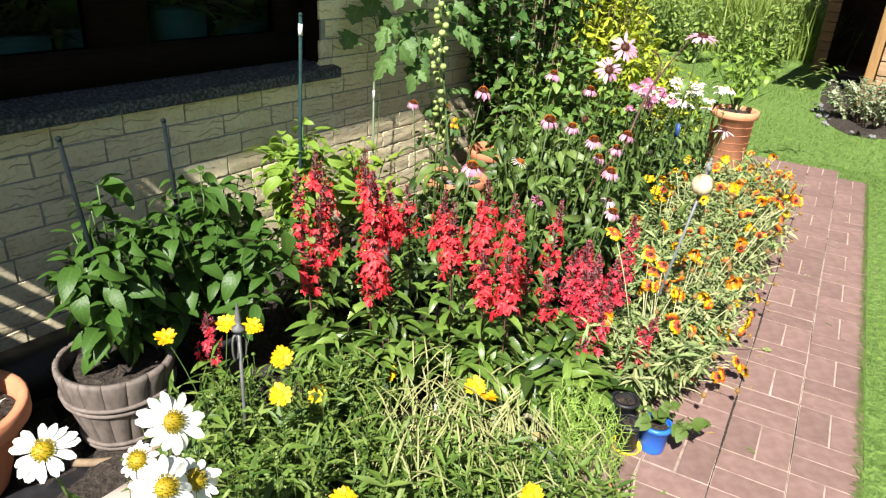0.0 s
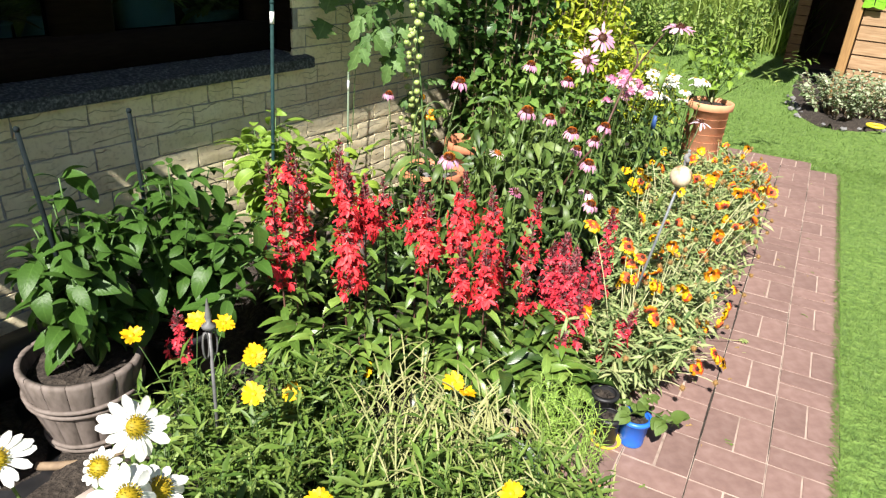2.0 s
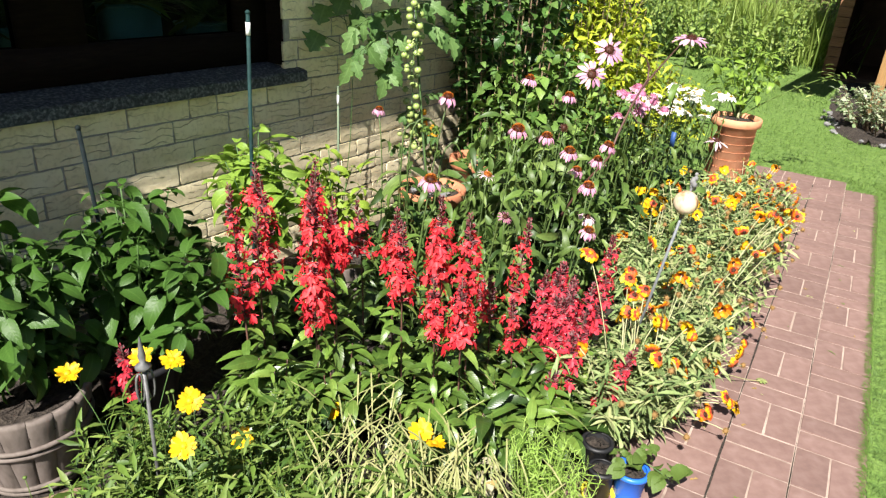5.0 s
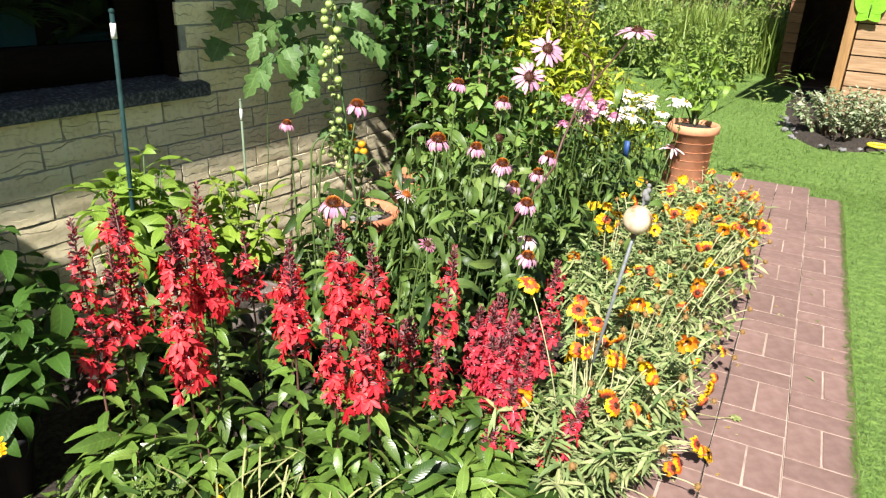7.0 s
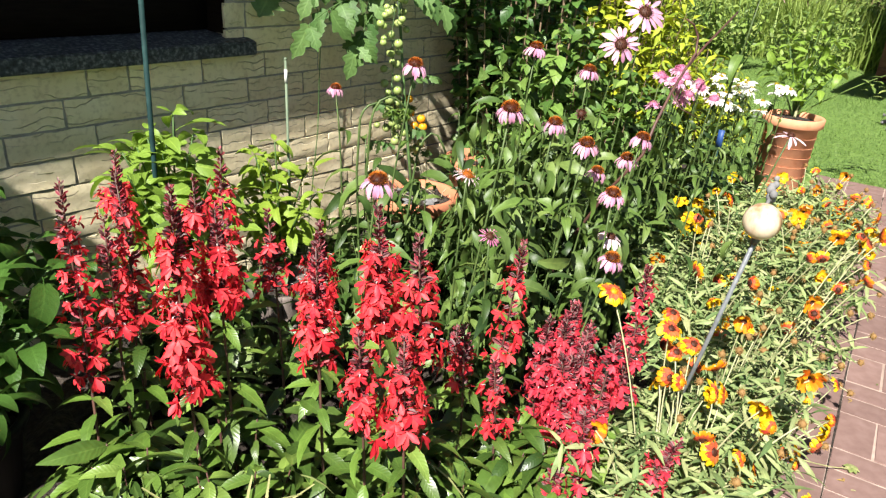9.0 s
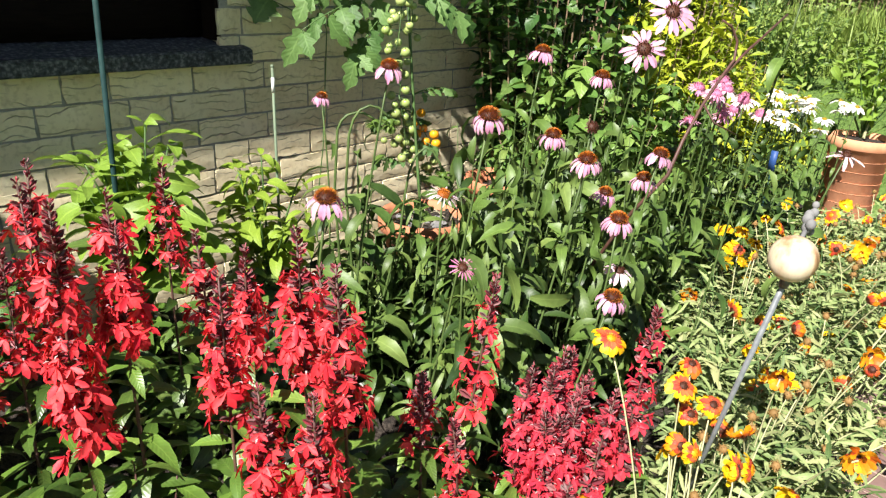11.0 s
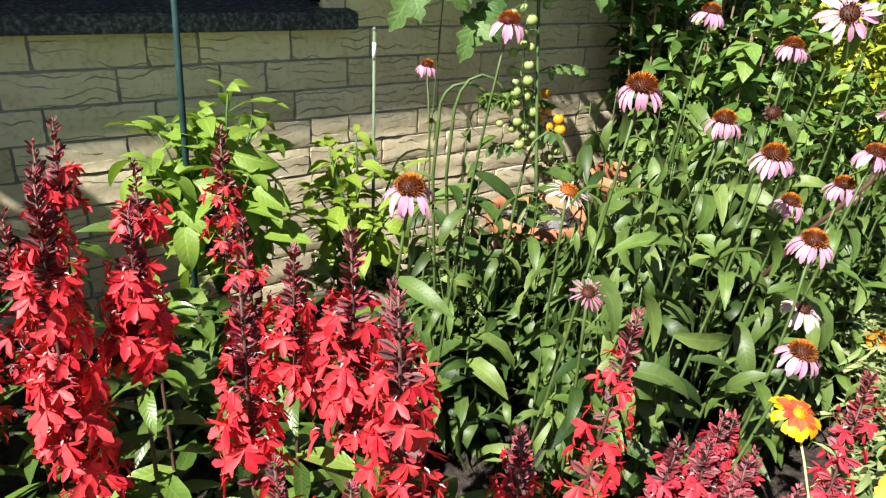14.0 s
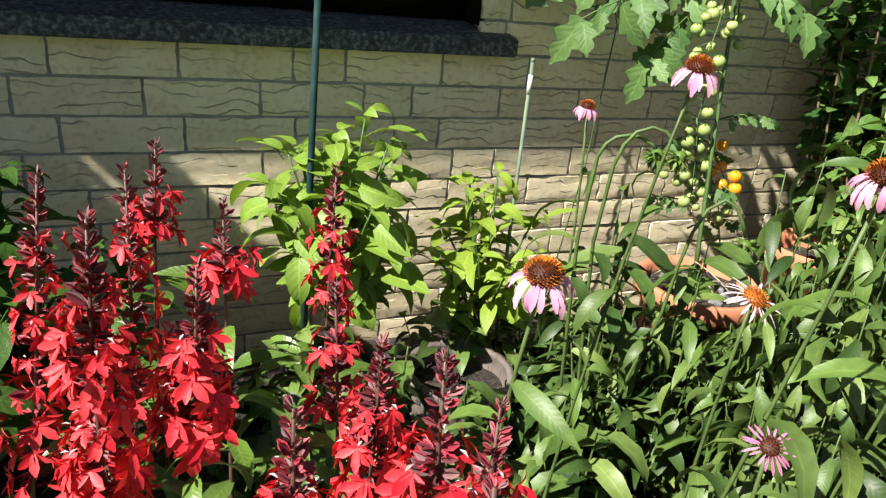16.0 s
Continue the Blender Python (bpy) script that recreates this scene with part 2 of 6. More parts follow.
M_GAIL = leaf_mat("gaillardia_leaf", [(0.20, 0.30, 0.095), (0.39, 0.475, 0.19), (0.12, 0.20, 0.065), (0.46, 0.48, 0.225), (0.31, 0.41, 0.155)], 0.55, 0.20, vein=0.5, side_vein=0.03)
M_ROSE = leaf_mat("shrub_leaf", [(0.026, 0.075, 0.018), (0.12, 0.24, 0.05), (0.04, 0.11, 0.026), (0.19, 0.31, 0.08)], 0.38, 0.16, vein=0.6)
M_ROSEL = leaf_mat("rose_leaf", [(0.07, 0.15, 0.03), (0.20, 0.34, 0.07), (0.10, 0.21, 0.045), (0.30, 0.44, 0.10)], 0.42, 0.25, vein=0.5)
M_GOLD = leaf_mat("golden_spray", [(0.70, 0.72, 0.05), (0.28, 0.38, 0.035), (0.60, 0.68, 0.045), (0.16, 0.25, 0.028)], 0.5, 0.35)
M_TOML = leaf_mat("tomato_leaf", [(0.07, 0.16, 0.04), (0.17, 0.30, 0.085), (0.10, 0.20, 0.055)], 0.55, 0.3, vein=0.6)
M_REED = leaf_mat("reed_leaf", [(0.28, 0.40, 0.07), (0.40, 0.52, 0.13), (0.18, 0.30, 0.055)], 0.5, 0.35)
M_WILD = leaf_mat("wild_leaf", [(0.18, 0.29, 0.05), (0.32, 0.44, 0.10), (0.11, 0.19, 0.038), (0.42, 0.50, 0.14)], 0.5, 0.20)
M_VARI = leaf_mat("variegated_leaf", [(0.62, 0.66, 0.48), (0.22, 0.32, 0.14), (0.50, 0.56, 0.38), (0.14, 0.22, 0.08)], 0.5, 0.25)
M_HERB = leaf_mat("rosemary_leaf", [(0.28, 0.48, 0.07), (0.44, 0.64, 0.14), (0.33, 0.53, 0.10)], 0.5, 0.3)
M_GRASS = leaf_mat("lawn_blade", [(0.10, 0.19, 0.035), (0.18, 0.29, 0.06), (0.13, 0.225, 0.045)], 0.5, 0.20)
M_STRAW = leaf_mat("straw", [(0.34, 0.37, 0.13), (0.52, 0.51, 0.24), (0.24, 0.31, 0.09)], 0.7, 0.2)
M_RED = leaf_mat("red_petal", [(0.70, 0.018, 0.034), (0.88, 0.085, 0.092), (0.46, 0.010, 0.024), (0.82, 0.048, 0.058), (0.56, 0.015, 0.034)], 0.5, 0.16, (1, 0.5, 0.4), 90)
M_ROSERED = leaf_mat("rose_red_petal", [(0.62, 0.03, 0.06), (0.80, 0.06, 0.085), (0.44, 0.025, 0.06)], 0.5, 0.25, (1, 0.5, 0.5), 90)
M_STAMEN = leaf_mat("stamen_tip", [(0.62, 0.52, 0.52), (0.50, 0.34, 0.36), (0.72, 0.66, 0.64)], 0.6, 0.1)
M_BUD = leaf_mat("maroon_bud", [(0.20, 0.05, 0.065), (0.46, 0.04, 0.07), (0.30, 0.19, 0.19), (0.14, 0.05, 0.055), (0.58, 0.05, 0.085), (0.36, 0.22, 0.22)], 0.55, 0.12)
M_PINK = leaf_mat("pink_petal", [(0.66, 0.32, 0.47), (0.75, 0.43, 0.57), (0.58, 0.25, 0.41)], 0.55, 0.25, (1, 0.7, 0.85))
M_DPINK = leaf_mat("deep_pink_petal", [(0.54, 0.15, 0.30), (0.66, 0.25, 0.41), (0.46, 0.12, 0.26)], 0.55, 0.25, (1, 0.6, 0.8))
M_PALE = leaf_mat("pale_pink_petal", [(0.86, 0.66, 0.74), (0.84, 0.56, 0.68), (0.80, 0.70, 0.68)], 0.55, 0.25, (1, 0.8, 0.9))
M_WHITE = leaf_mat("white_petal", [(0.84, 0.84, 0.80), (0.88, 0.88, 0.84)], 0.5, 0.2, (1, 1, 0.95))
M_YEL = leaf_mat("yellow_petal", [(0.76, 0.40, 0.006), (0.82, 0.53, 0.012), (0.78, 0.46, 0.008)], 0.5, 0.25, (1, 0.9, 0.3))
M_ORA = leaf_mat("orange_petal", [(0.80, 0.22, 0.01), (0.85, 0.40, 0.01), (0.70, 0.12, 0.015)], 0.5, 0.25, (1, 0.7, 0.2))
M_ORED = leaf_mat("red_orange_petal_base", [(0.55, 0.06, 0.03), (0.66, 0.12, 0.05), (0.42, 0.03, 0.02), (0.62, 0.17, 0.05)], 0.5, 0.2, (1, 0.5, 0.2))
M_CONE = leaf_mat("cone_spine", [(0.26, 0.055, 0.012), (0.74, 0.24, 0.02), (0.40, 0.10, 0.014), (0.62, 0.18, 0.016)], 0.55, 0.05)
M_DCONE = leaf_mat("dark_cone", [(0.055, 0.015, 0.009), (0.10, 0.03, 0.012)], 0.6, 0.0)
M_YCONE = leaf_mat("yellow_cone", [(0.42, 0.30, 0.010), (0.22, 0.20, 0.015), (0.60, 0.40, 0.012), (0.16, 0.17, 0.015), (0.50, 0.34, 0.012)], 0.6, 0.05)
M_SEED = leaf_mat("seed_head", [(0.36, 0.20, 0.07), (0.45, 0.30, 0.10), (0.28, 0.14, 0.05)], 0.7, 0.05)
M_STEM = surf("green_stem", [(0.055, 0.11, 0.03), (0.09, 0.17, 0.045)], 60, 0.55)
M_DSTEM = surf("purple_stem", [(0.07, 0.03, 0.03), (0.12, 0.06, 0.04)], 60, 0.5)
M_PSTEM = surf("pale_stem", [(0.38, 0.40, 0.20), (0.50, 0.48, 0.28)], 60, 0.6)
M_PSTEMG = surf("light_green_stem", [(0.20, 0.30, 0.07), (0.28, 0.38, 0.10)], 60, 0.5)
M_CSTEM = surf("coneflower_stem", [(0.055, 0.095, 0.028), (0.10, 0.15, 0.04)], 60, 0.5)
M_WOODY = surf("woody_stem", [(0.16, 0.11, 0.07), (0.25, 0.18, 0.11)], 50, 0.8)
M_TERRA = surf("terracotta", [(0.44, 0.155, 0.075), (0.54, 0.215, 0.11), (0.48, 0.18, 0.092)], 14, 0.8, bstr=0.15, stain=(0.75, 0.72, 0.7))
# terracotta brightened for the tall far pot: sunlight put into its colour
M_TERRA_LIT = surf("pale_terracotta", [(0.58, 0.24, 0.12), (0.66, 0.31, 0.17), (0.61, 0.265, 0.14)], 14, 0.8, bstr=0.15, stain=(0.85, 0.82, 0.8))
M_SOIL = surf("soil", [(0.018, 0.013, 0.010), (0.038, 0.029, 0.022), (0.075, 0.06, 0.047)], 60, 0.95, bstr=1.0, bdist=0.02)
M_BRICK, t, b, out = nodes_of("yellow_brick")
oi = t.nodes.new("ShaderNodeObjectInfo")
co = t.nodes.new("ShaderNodeTexCoord")
sh = t.nodes.new("ShaderNodeVectorMath")
sh.operation = "MULTIPLY_ADD"
sh.inputs[1].default_value = (7.0, 3.0, 5.0)
t.links.new(oi.outputs["Random"], sh.inputs[0])
t.links.new(co.outputs["Object"], sh.inputs[2])


def brick_noise(scale, stretch, detail, distort=0.0):
    mp = t.nodes.new("ShaderNodeMapping")
    mp.inputs["Scale"].default_value = stretch
    n = t.nodes.new("ShaderNodeTexNoise")
    n.inputs["Scale"].default_value, n.inputs["Detail"].default_value, n.inputs["Distortion"].default_value = scale, detail, distort
    t.links.new(sh.outputs[0], mp.inputs[0])
    t.links.new(mp.outputs[0], n.inputs["Vector"])
    return n.outputs[0]


tone = ramp(t, brick_noise(9, (1, 1, 1), 5), [(0.3, (0.76, 0.65, 0.41)), (0.5, (0.82, 0.72, 0.48)), (0.7, (0.87, 0.78, 0.55))]).outputs[0]
sz = t.nodes.new("ShaderNodeSeparateXYZ")
t.links.new(sh.outputs[0], sz.inputs[0])
ph, sw, sn = (t.nodes.new("ShaderNodeMath") for _ in range(3))
ph.operation, sw.operation, sn.operation = "MULTIPLY", "MULTIPLY_ADD", "SINE"
t.links.new(sz.outputs[2], ph.inputs[0])
ph.inputs[1].default_value = 250.0
t.links.new(brick_noise(1.0, (13, 1, 11), 2.0), sw.inputs[0])
sw.inputs[1].default_value = 15.0
t.links.new(ph.outputs[0], sw.inputs[2])
t.links.new(sw.outputs[0], sn.inputs[0])
crack = ramp(t, sn.outputs[0], [(0.0, (1, 1, 1)), (0.90, (1, 1, 1)), (0.98, (0, 0, 0)), (1.0, (0, 0, 0))]).outputs[0]
patch = ramp(t, brick_noise(1.0, (9, 1, 30), 1.0), [(0.47, (1, 1, 1)), (0.60, (0, 0, 0))]).outputs[0]
crack = mix_rgb(t, crack, patch, 1.0, "LIGHTEN")
fine = brick_noise(70, (1, 1, 1), 4)
val = t.nodes.new("ShaderNodeMapRange")
val.inputs["To Min"].default_value, val.inputs["To Max"].default_value = 0.86, 1.1
t.links.new(oi.outputs["Random"], val.inputs["Value"])
hs = t.nodes.new("ShaderNodeHueSaturation")
t.links.new(val.outputs[0], hs.inputs["Value"])
t.links.new(mix_rgb(t, tone, (0.55, 0.50, 0.42), ramp(t, fine, [(0.5, (0, 0, 0)), (0.75, (0.5, 0.5, 0.5))]).outputs[0], "MULTIPLY"), hs.inputs["Color"])
t.links.new(mix_rgb(t, (0.50, 0.435, 0.31), hs.outputs[0], crack), b.inputs["Base Color"])
b.inputs["Roughness"].default_value = 0.85
b.inputs["Specular IOR Level"].default_value = 0.25
hm = t.nodes.new("ShaderNodeMath")
hm.operation = "MULTIPLY_ADD"
hm.inputs[1].default_value = 0.15
t.links.new(fine, hm.inputs[0])
t.links.new(crack, hm.inputs[2])
bump(t, b, hm.outputs[0], 1.0, 0.005)
M_MORT = surf("grey_mortar", [(0.30, 0.285, 0.255), (0.40, 0.385, 0.35)], 80, 0.95, bstr=0.6, bdist=0.003)
M_PAVER = surf("red_paver", [(0.155, 0.094, 0.080), (0.19, 0.118, 0.100), (0.222, 0.144, 0.125)], 22, 0.88, bstr=0.4, bdist=0.002, vary=0.12, stain=(0.82, 0.80, 0.78))
M_JOINT = surf("sandy_joint", [(0.22, 0.16, 0.13), (0.38, 0.29, 0.24), (0.46, 0.36, 0.30)], 14, 0.95, bstr=0.7)
M_GRAN = surf("dark_granite", [(0.012, 0.014, 0.018), (0.045, 0.050, 0.062), (0.17, 0.18, 0.20)], 90, 0.7, bstr=0.15, bdist=0.001, stain=(0.85, 0.85, 0.85))
M_FRAME = surf("dark_window_frame", [(0.008, 0.005, 0.004), (0.014, 0.009, 0.007)], 15, 0.8, spec=0.06, stretch=(1, 1, 8))
M_BROWN = surf("brown_boards", [(0.17, 0.075, 0.035), (0.25, 0.12, 0.06), (0.31, 0.16, 0.085)], 12, 0.75, stretch=(1, 1.0, 14), vary=0.12)
M_TAN = surf("weathered_tan_boards", [(0.25, 0.155, 0.085), (0.34, 0.22, 0.125), (0.40, 0.275, 0.165)], 9, 0.85, stretch=(9, 0.6, 9), vary=0.1, spec=0.2)
M_POST = surf("tan_post", [(0.26, 0.14, 0.05), (0.36, 0.21, 0.08)], 10, 0.7, stretch=(8, 8, 0.7))
M_TUB = surf("grey_brown_tub", [(0.105, 0.085, 0.072), (0.155, 0.127, 0.11), (0.19, 0.157, 0.14)], 18, 0.75, stretch=(3, 3, 1), bstr=0.2)
M_BLUE = surf("blue_plastic", [(0.02, 0.13, 0.62), (0.03, 0.17, 0.70)], 8, 0.35, bstr=0.05)
M_LABEL = surf("dark_blue_plastic", [(0.02, 0.06, 0.20), (0.03, 0.08, 0.25)], 8, 0.5, bstr=0.05)
M_YPLA = surf("yellow_plastic", [(0.80, 0.58, 0.03), (0.85, 0.66, 0.05)], 8, 0.4, bstr=0.05)
M_BLACK = surf("black_plastic", [(0.008, 0.008, 0.009), (0.02, 0.02, 0.022)], 25, 0.5, bstr=0.2)
M_STAKE = surf("dark_green_stake", [(0.008, 0.028, 0.028), (0.018, 0.05, 0.047)], 40, 0.7, spec=0.15)
M_STAKEL = surf("sage_stake", [(0.11, 0.16, 0.10), (0.17, 0.22, 0.14)], 40, 0.6)
M_DSTAKE = surf("near_black_stake", [(0.005, 0.009, 0.010), (0.012, 0.018, 0.02)], 40, 0.8, spec=0.1)
M_TAG = surf("white_tag", [(0.80, 0.80, 0.78), (0.86, 0.86, 0.84)], 20, 0.5)
M_BALL = surf("cream_ball", [(0.16, 0.08, 0.04), (0.36, 0.22, 0.12), (0.56, 0.46, 0.33), (0.66, 0.58, 0.45), (0.50, 0.40, 0.27)], 26, 0.4, bstr=0.25, bdist=0.003, stretch=(1, 1, 0.35), stain=(0.66, 0.48, 0.32))
M_STEEL = surf("grey_rod", [(0.17, 0.185, 0.20), (0.26, 0.275, 0.29)], 50, 0.45, metal=0.3)
M_IRON = surf("grey_iron", [(0.10, 0.10, 0.10), (0.22, 0.22, 0.22)], 40, 0.55, metal=0.4)
M_TOMG = surf("green_tomato", [(0.25, 0.33, 0.09), (0.36, 0.43, 0.15)], 10, 0.3, bstr=0.02)
M_TOMO = surf("orange_tomato", [(0.75, 0.24, 0.01), (0.80, 0.38, 0.02)], 10, 0.25, bstr=0.02)
M_STONE = surf("grey_stone", [(0.13, 0.13, 0.135), (0.25, 0.245, 0.24)], 25, 0.9, bstr=0.5)
M_SLAB = surf("pink_grey_slab", [(0.36, 0.29, 0.25), (0.46, 0.38, 0.33), (0.52, 0.44, 0.39)], 16, 0.85, bstr=0.4)
M_TEAL = surf("teal_ceramic", [(0.16, 0.34, 0.36), (0.20, 0.40, 0.42)], 10, 0.3, bstr=0.05)
# near black: the unlit look of the room is in this colour
M_ROOM_DARK = surf("room_wall", [(0.016, 0.014, 0.013), (0.026, 0.023, 0.021)], 6, 0.9)
M_ROOF = surf("eave_board", [(0.10, 0.06, 0.04), (0.16, 0.10, 0.07)], 12, 0.8)
M_EAVE = surf("white_eave_paint", [(0.70, 0.69, 0.66), (0.78, 0.77, 0.74)], 9, 0.6, bstr=0.1, stain=(0.9, 0.9, 0.88))
M_LIME = leaf_mat("lime_wing", [(0.25, 0.62, 0.03), (0.30, 0.68, 0.05)], 0.5, 0.2)
M_DARKTREE = leaf_mat("dark_tree_leaf", [(0.02, 0.05, 0.015), (0.04, 0.09, 0.025), (0.06, 0.12, 0.03)], 0.5, 0.13)
M_LAWN = surf("lawn", [(0.07, 0.135, 0.025), (0.12, 0.205, 0.04), (0.165, 0.26, 0.055)], 30, 0.9, bstr=1.0, bdist=0.03, stain=(0.85, 0.9, 0.7))

M_DRY = leaf_mat("dry_leaf", [(0.48, 0.42, 0.26), (0.58, 0.52, 0.36), (0.38, 0.33, 0.20)], 0.7, 0.2)
M_CLEAR, ct, cb, co_ = nodes_of("clear_plastic")
cb.inputs["Base Color"].default_value = (0.80, 0.84, 0.84, 1)
cb.inputs["Roughness"].default_value = 0.25
cb.inputs["Transmission Weight"].default_value = 0.55
cb.inputs["IOR"].default_value = 1.2
M_GLASS, gt, gb, go = nodes_of("window_glass")
gt.nodes.remove(gb)
gl, tp, fr, gm = (gt.nodes.new(k) for k in ("ShaderNodeBsdfGlossy", "ShaderNodeBsdfTransparent", "ShaderNodeFresnel", "ShaderNodeMixShader"))
gl.inputs["Roughness"].default_value = 0.02
tp.inputs[0].default_value = (0.62, 0.68, 0.66, 1)
fr.inputs[0].default_value = 1.09
gt.links.new(fr.outputs[0], gm.inputs[0])
gt.links.new(tp.outputs[0], gm.inputs[1])
gt.links.new(gl.outputs[0], gm.inputs[2])
gt.links.new(gm.outputs[0], go.inputs[0])

# ---- ground, lawn, soil ----
g = Geo()
xs = np.concatenate([np.linspace(-60, -4, 6), np.linspace(-3, 14, 60), np.linspace(16, 90, 8)])
ys = np.concatenate([np.linspace(-60, -6, 6), np.linspace(-5, 5, 40), np.linspace(7, 60, 6)])
X, Y = np.meshgrid(xs, ys)
Z = -0.012 + 0.006 * np.sin(2.1 * X + 1.3 * Y) * np.sin(1.7 * Y)
idx = np.arange(X.size).reshape(X.shape)
g.add(np.stack([X, Y, Z], -1).reshape(-1, 3), np.stack([idx[:-1, :-1], idx[:-1, 1:], idx[1:, 1:], idx[1:, :-1]], -1).reshape(-1, 4))
ground = solo("ground", g, M_LAWN, "green mown lawn with fine uneven grass", "lawn", kind="structure")

PX, PY, PA = 0.0604, -2.2405, radians(5.2)  # a joint of the paving and the way it runs
PU, PV = V(math.cos(PA), math.sin(PA), 0), V(-math.sin(PA), math.cos(PA), 0)


def pave(u, v, z=0.0):
    return V(PX, PY, z) + PU * u + PV * v


def soil_patch(name, x0, x1, front, back, label, nx=60, ny=18, z=0.02, rough=0.018):
    g = Geo()
    X = np.linspace(x0, x1, nx)[None] * np.ones((ny, 1))
    F, B = (np.array([f(x) for x in X[0]]) for f in (front, back))
    w = np.linspace(0, 1, ny)[:, None]
    Y = F[None] * (1 - w) + B[None] * w
    Z = z + rng.normal(0, rough, X.shape) * np.minimum(1, 6 * w * (1 - w) + 0.1)
    Z[0] = Z[-1] = -0.02
    idx = np.arange(X.size).reshape(X.shape)
    g.add(np.stack([X, Y, Z], -1).reshape(-1, 3), np.stack([idx[:-1, :-1], idx[:-1, 1:], idx[1:, 1:], idx[1:, :-1]], -1).reshape(-1, 4))
    return solo(name, g, M_SOIL, label, "soil", kind="structure")


def bed_front(x):
    return float(np.interp(x, [-2.6, -0.6, -0.3, 0.3, 1.0, 2.2, 3.0, 3.3, 3.6, 4.4], [-1.95, -1.83, -1.76, -1.83, -1.80, -1.62, -1.44, -0.95, -0.6, -0.2]))


soil_patch("bed_soil", -2.6, 4.4, bed_front, lambda x: 0.02 if x < 2.4 else 0.6, "dark crumbly soil of the flower bed", 90, 24)
soil_patch("shrub_bed_soil", 5.25, 9.0, lambda x: float(np.interp(x, [5.25, 5.35, 5.6, 6.6, 9], [-1.9, -2.1, -2.3, -2.7, -3.2])),
           lambda x: float(np.interp(x, [5.25, 5.6, 6.6, 9], [-1.8, -1.55, -1.32, -1.1])), "stony grey soil bed under shrubs", 30, 10, 0.02, 0.02)

# ---- house ----
WALL_X1, WIN_X, SILL_Z = 2.4, 0.345, 0.875
g = Geo()
box(g, (-5, 0.0045, -0.1), (WALL_X1, 0.32, SILL_Z - 0.06))
box(g, (WIN_X + 0.012, 0.0045, SILL_Z - 0.06), (WALL_X1, 0.32, 2.75))
box(g, (-5, 0.0045, 2.1), (WIN_X + 0.012, 0.32, 2.75))
wall = solo("wall_north", g, M_MORT, "pale yellow brick house wall with grey joints", "wall", kind="structure", smooth=False)
g = Geo()
box(g, (-5, -0.475, 2.62), (WALL_X1 + 0.3, 4.6, 2.72))
box(g, (-5, -0.497, 2.58), (WALL_X1 + 0.3, -0.475, 2.76))
solo("roof_overhang", g, M_EAVE, "white-painted boarded eave over the house wall", "eave", kind="structure", smooth=False)
# added out of view: shades the wall's left end, its gaps let light streaks through
g = Geo()
for y0, y1, z0, z1 in ((-0.567, -0.360, -0.1, 2.04), (-0.310, -0.236, -0.1, 2.04), (-0.142, 0.000, -0.1, 2.04), (-0.360, -0.310, -0.1, 1.80), (-0.360, -0.310, 1.825, 1.84), (-0.360, -0.310, 1.88, 2.04),
                       (-0.236, -0.142, -0.1, 0.82), (-0.236, -0.142, 0.88, 0.95), (-0.236, -0.142, 1.0, 1.06), (-0.236, -0.142, 1.11, 2.04)):
    box(g, (-1.76, y0, z0), (-1.74, y1, z1))
solo("wall_return", g, M_ROOF, "dark timber screen with small gaps at the house", "wall", kind="structure", smooth=False)

for nm, lo, hi in (("wall_east", (WALL_X1 - 0.3, 0.32, -0.1), (WALL_X1, 4.5, 2.62)), ("wall_west", (-5, 0.32, -0.1), (-4.7, 4.5, 2.62)), ("wall_south", (-4.7, 4.2, -0.1), (WALL_X1 - 0.3, 4.5, 2.62))):
    g = Geo()
    box(g, lo, hi)
    solo(nm, g, M_MORT, "plain grey outer wall of the house", "wall", kind="structure", smooth=False)
win = thing("window_1", (0, 0, 0), "dark framed house window above the granite sill", "window", kind="structure")
PANES = [(-1.75, -0.64), (-0.42, 0.19)]
g = Geo()
box(g, (-2.0, 0.09, SILL_Z), (WIN_X, 0.16, 1.0), 0.006)
part("bottom_rail", g, M_FRAME, win)
for a, b in ((0.19, WIN_X), (-0.64, -0.42), (-2.0, -1.75)):
    g = Geo()
    box(g, (a, 0.095, 0.995), (b, 0.16, 2.0), 0.006)
    part("stile", g, M_FRAME, win)
g = Geo()
box(g, (-2.0, 0.09, 2.0), (WIN_X, 0.16, 2.1), 0.006)
part("top_rail", g, M_FRAME, win)
for a, b in PANES:
    g = Geo()
    box(g, (a, 0.125, 1.0), (b, 0.129, 2.0))
    part("pane", g, M_GLASS, win, smooth=False).visible_shadow = False
g = Geo()
box(g, (WIN_X, 0.012, SILL_Z - 0.004), (WIN_X + 0.011, 0.32, 2.1))
part("reveal", g, M_FRAME, win, smooth=False)
g = Geo()
box(g, (-2.2, -0.052, SILL_Z - 0.070), (0.432, 0.15, SILL_Z - 0.026), 0.004)
g.v[-1][:, 2] += np.clip((g.v[-1][:, 1] + 0.052) / 0.15, 0, 1) * 0.03 * (g.v[-1][:, 2] > SILL_Z - 0.045)
sill = solo("window_sill", g, M_GRAN, "dark speckled granite window sill", "sill", kind="structure", smooth=False)
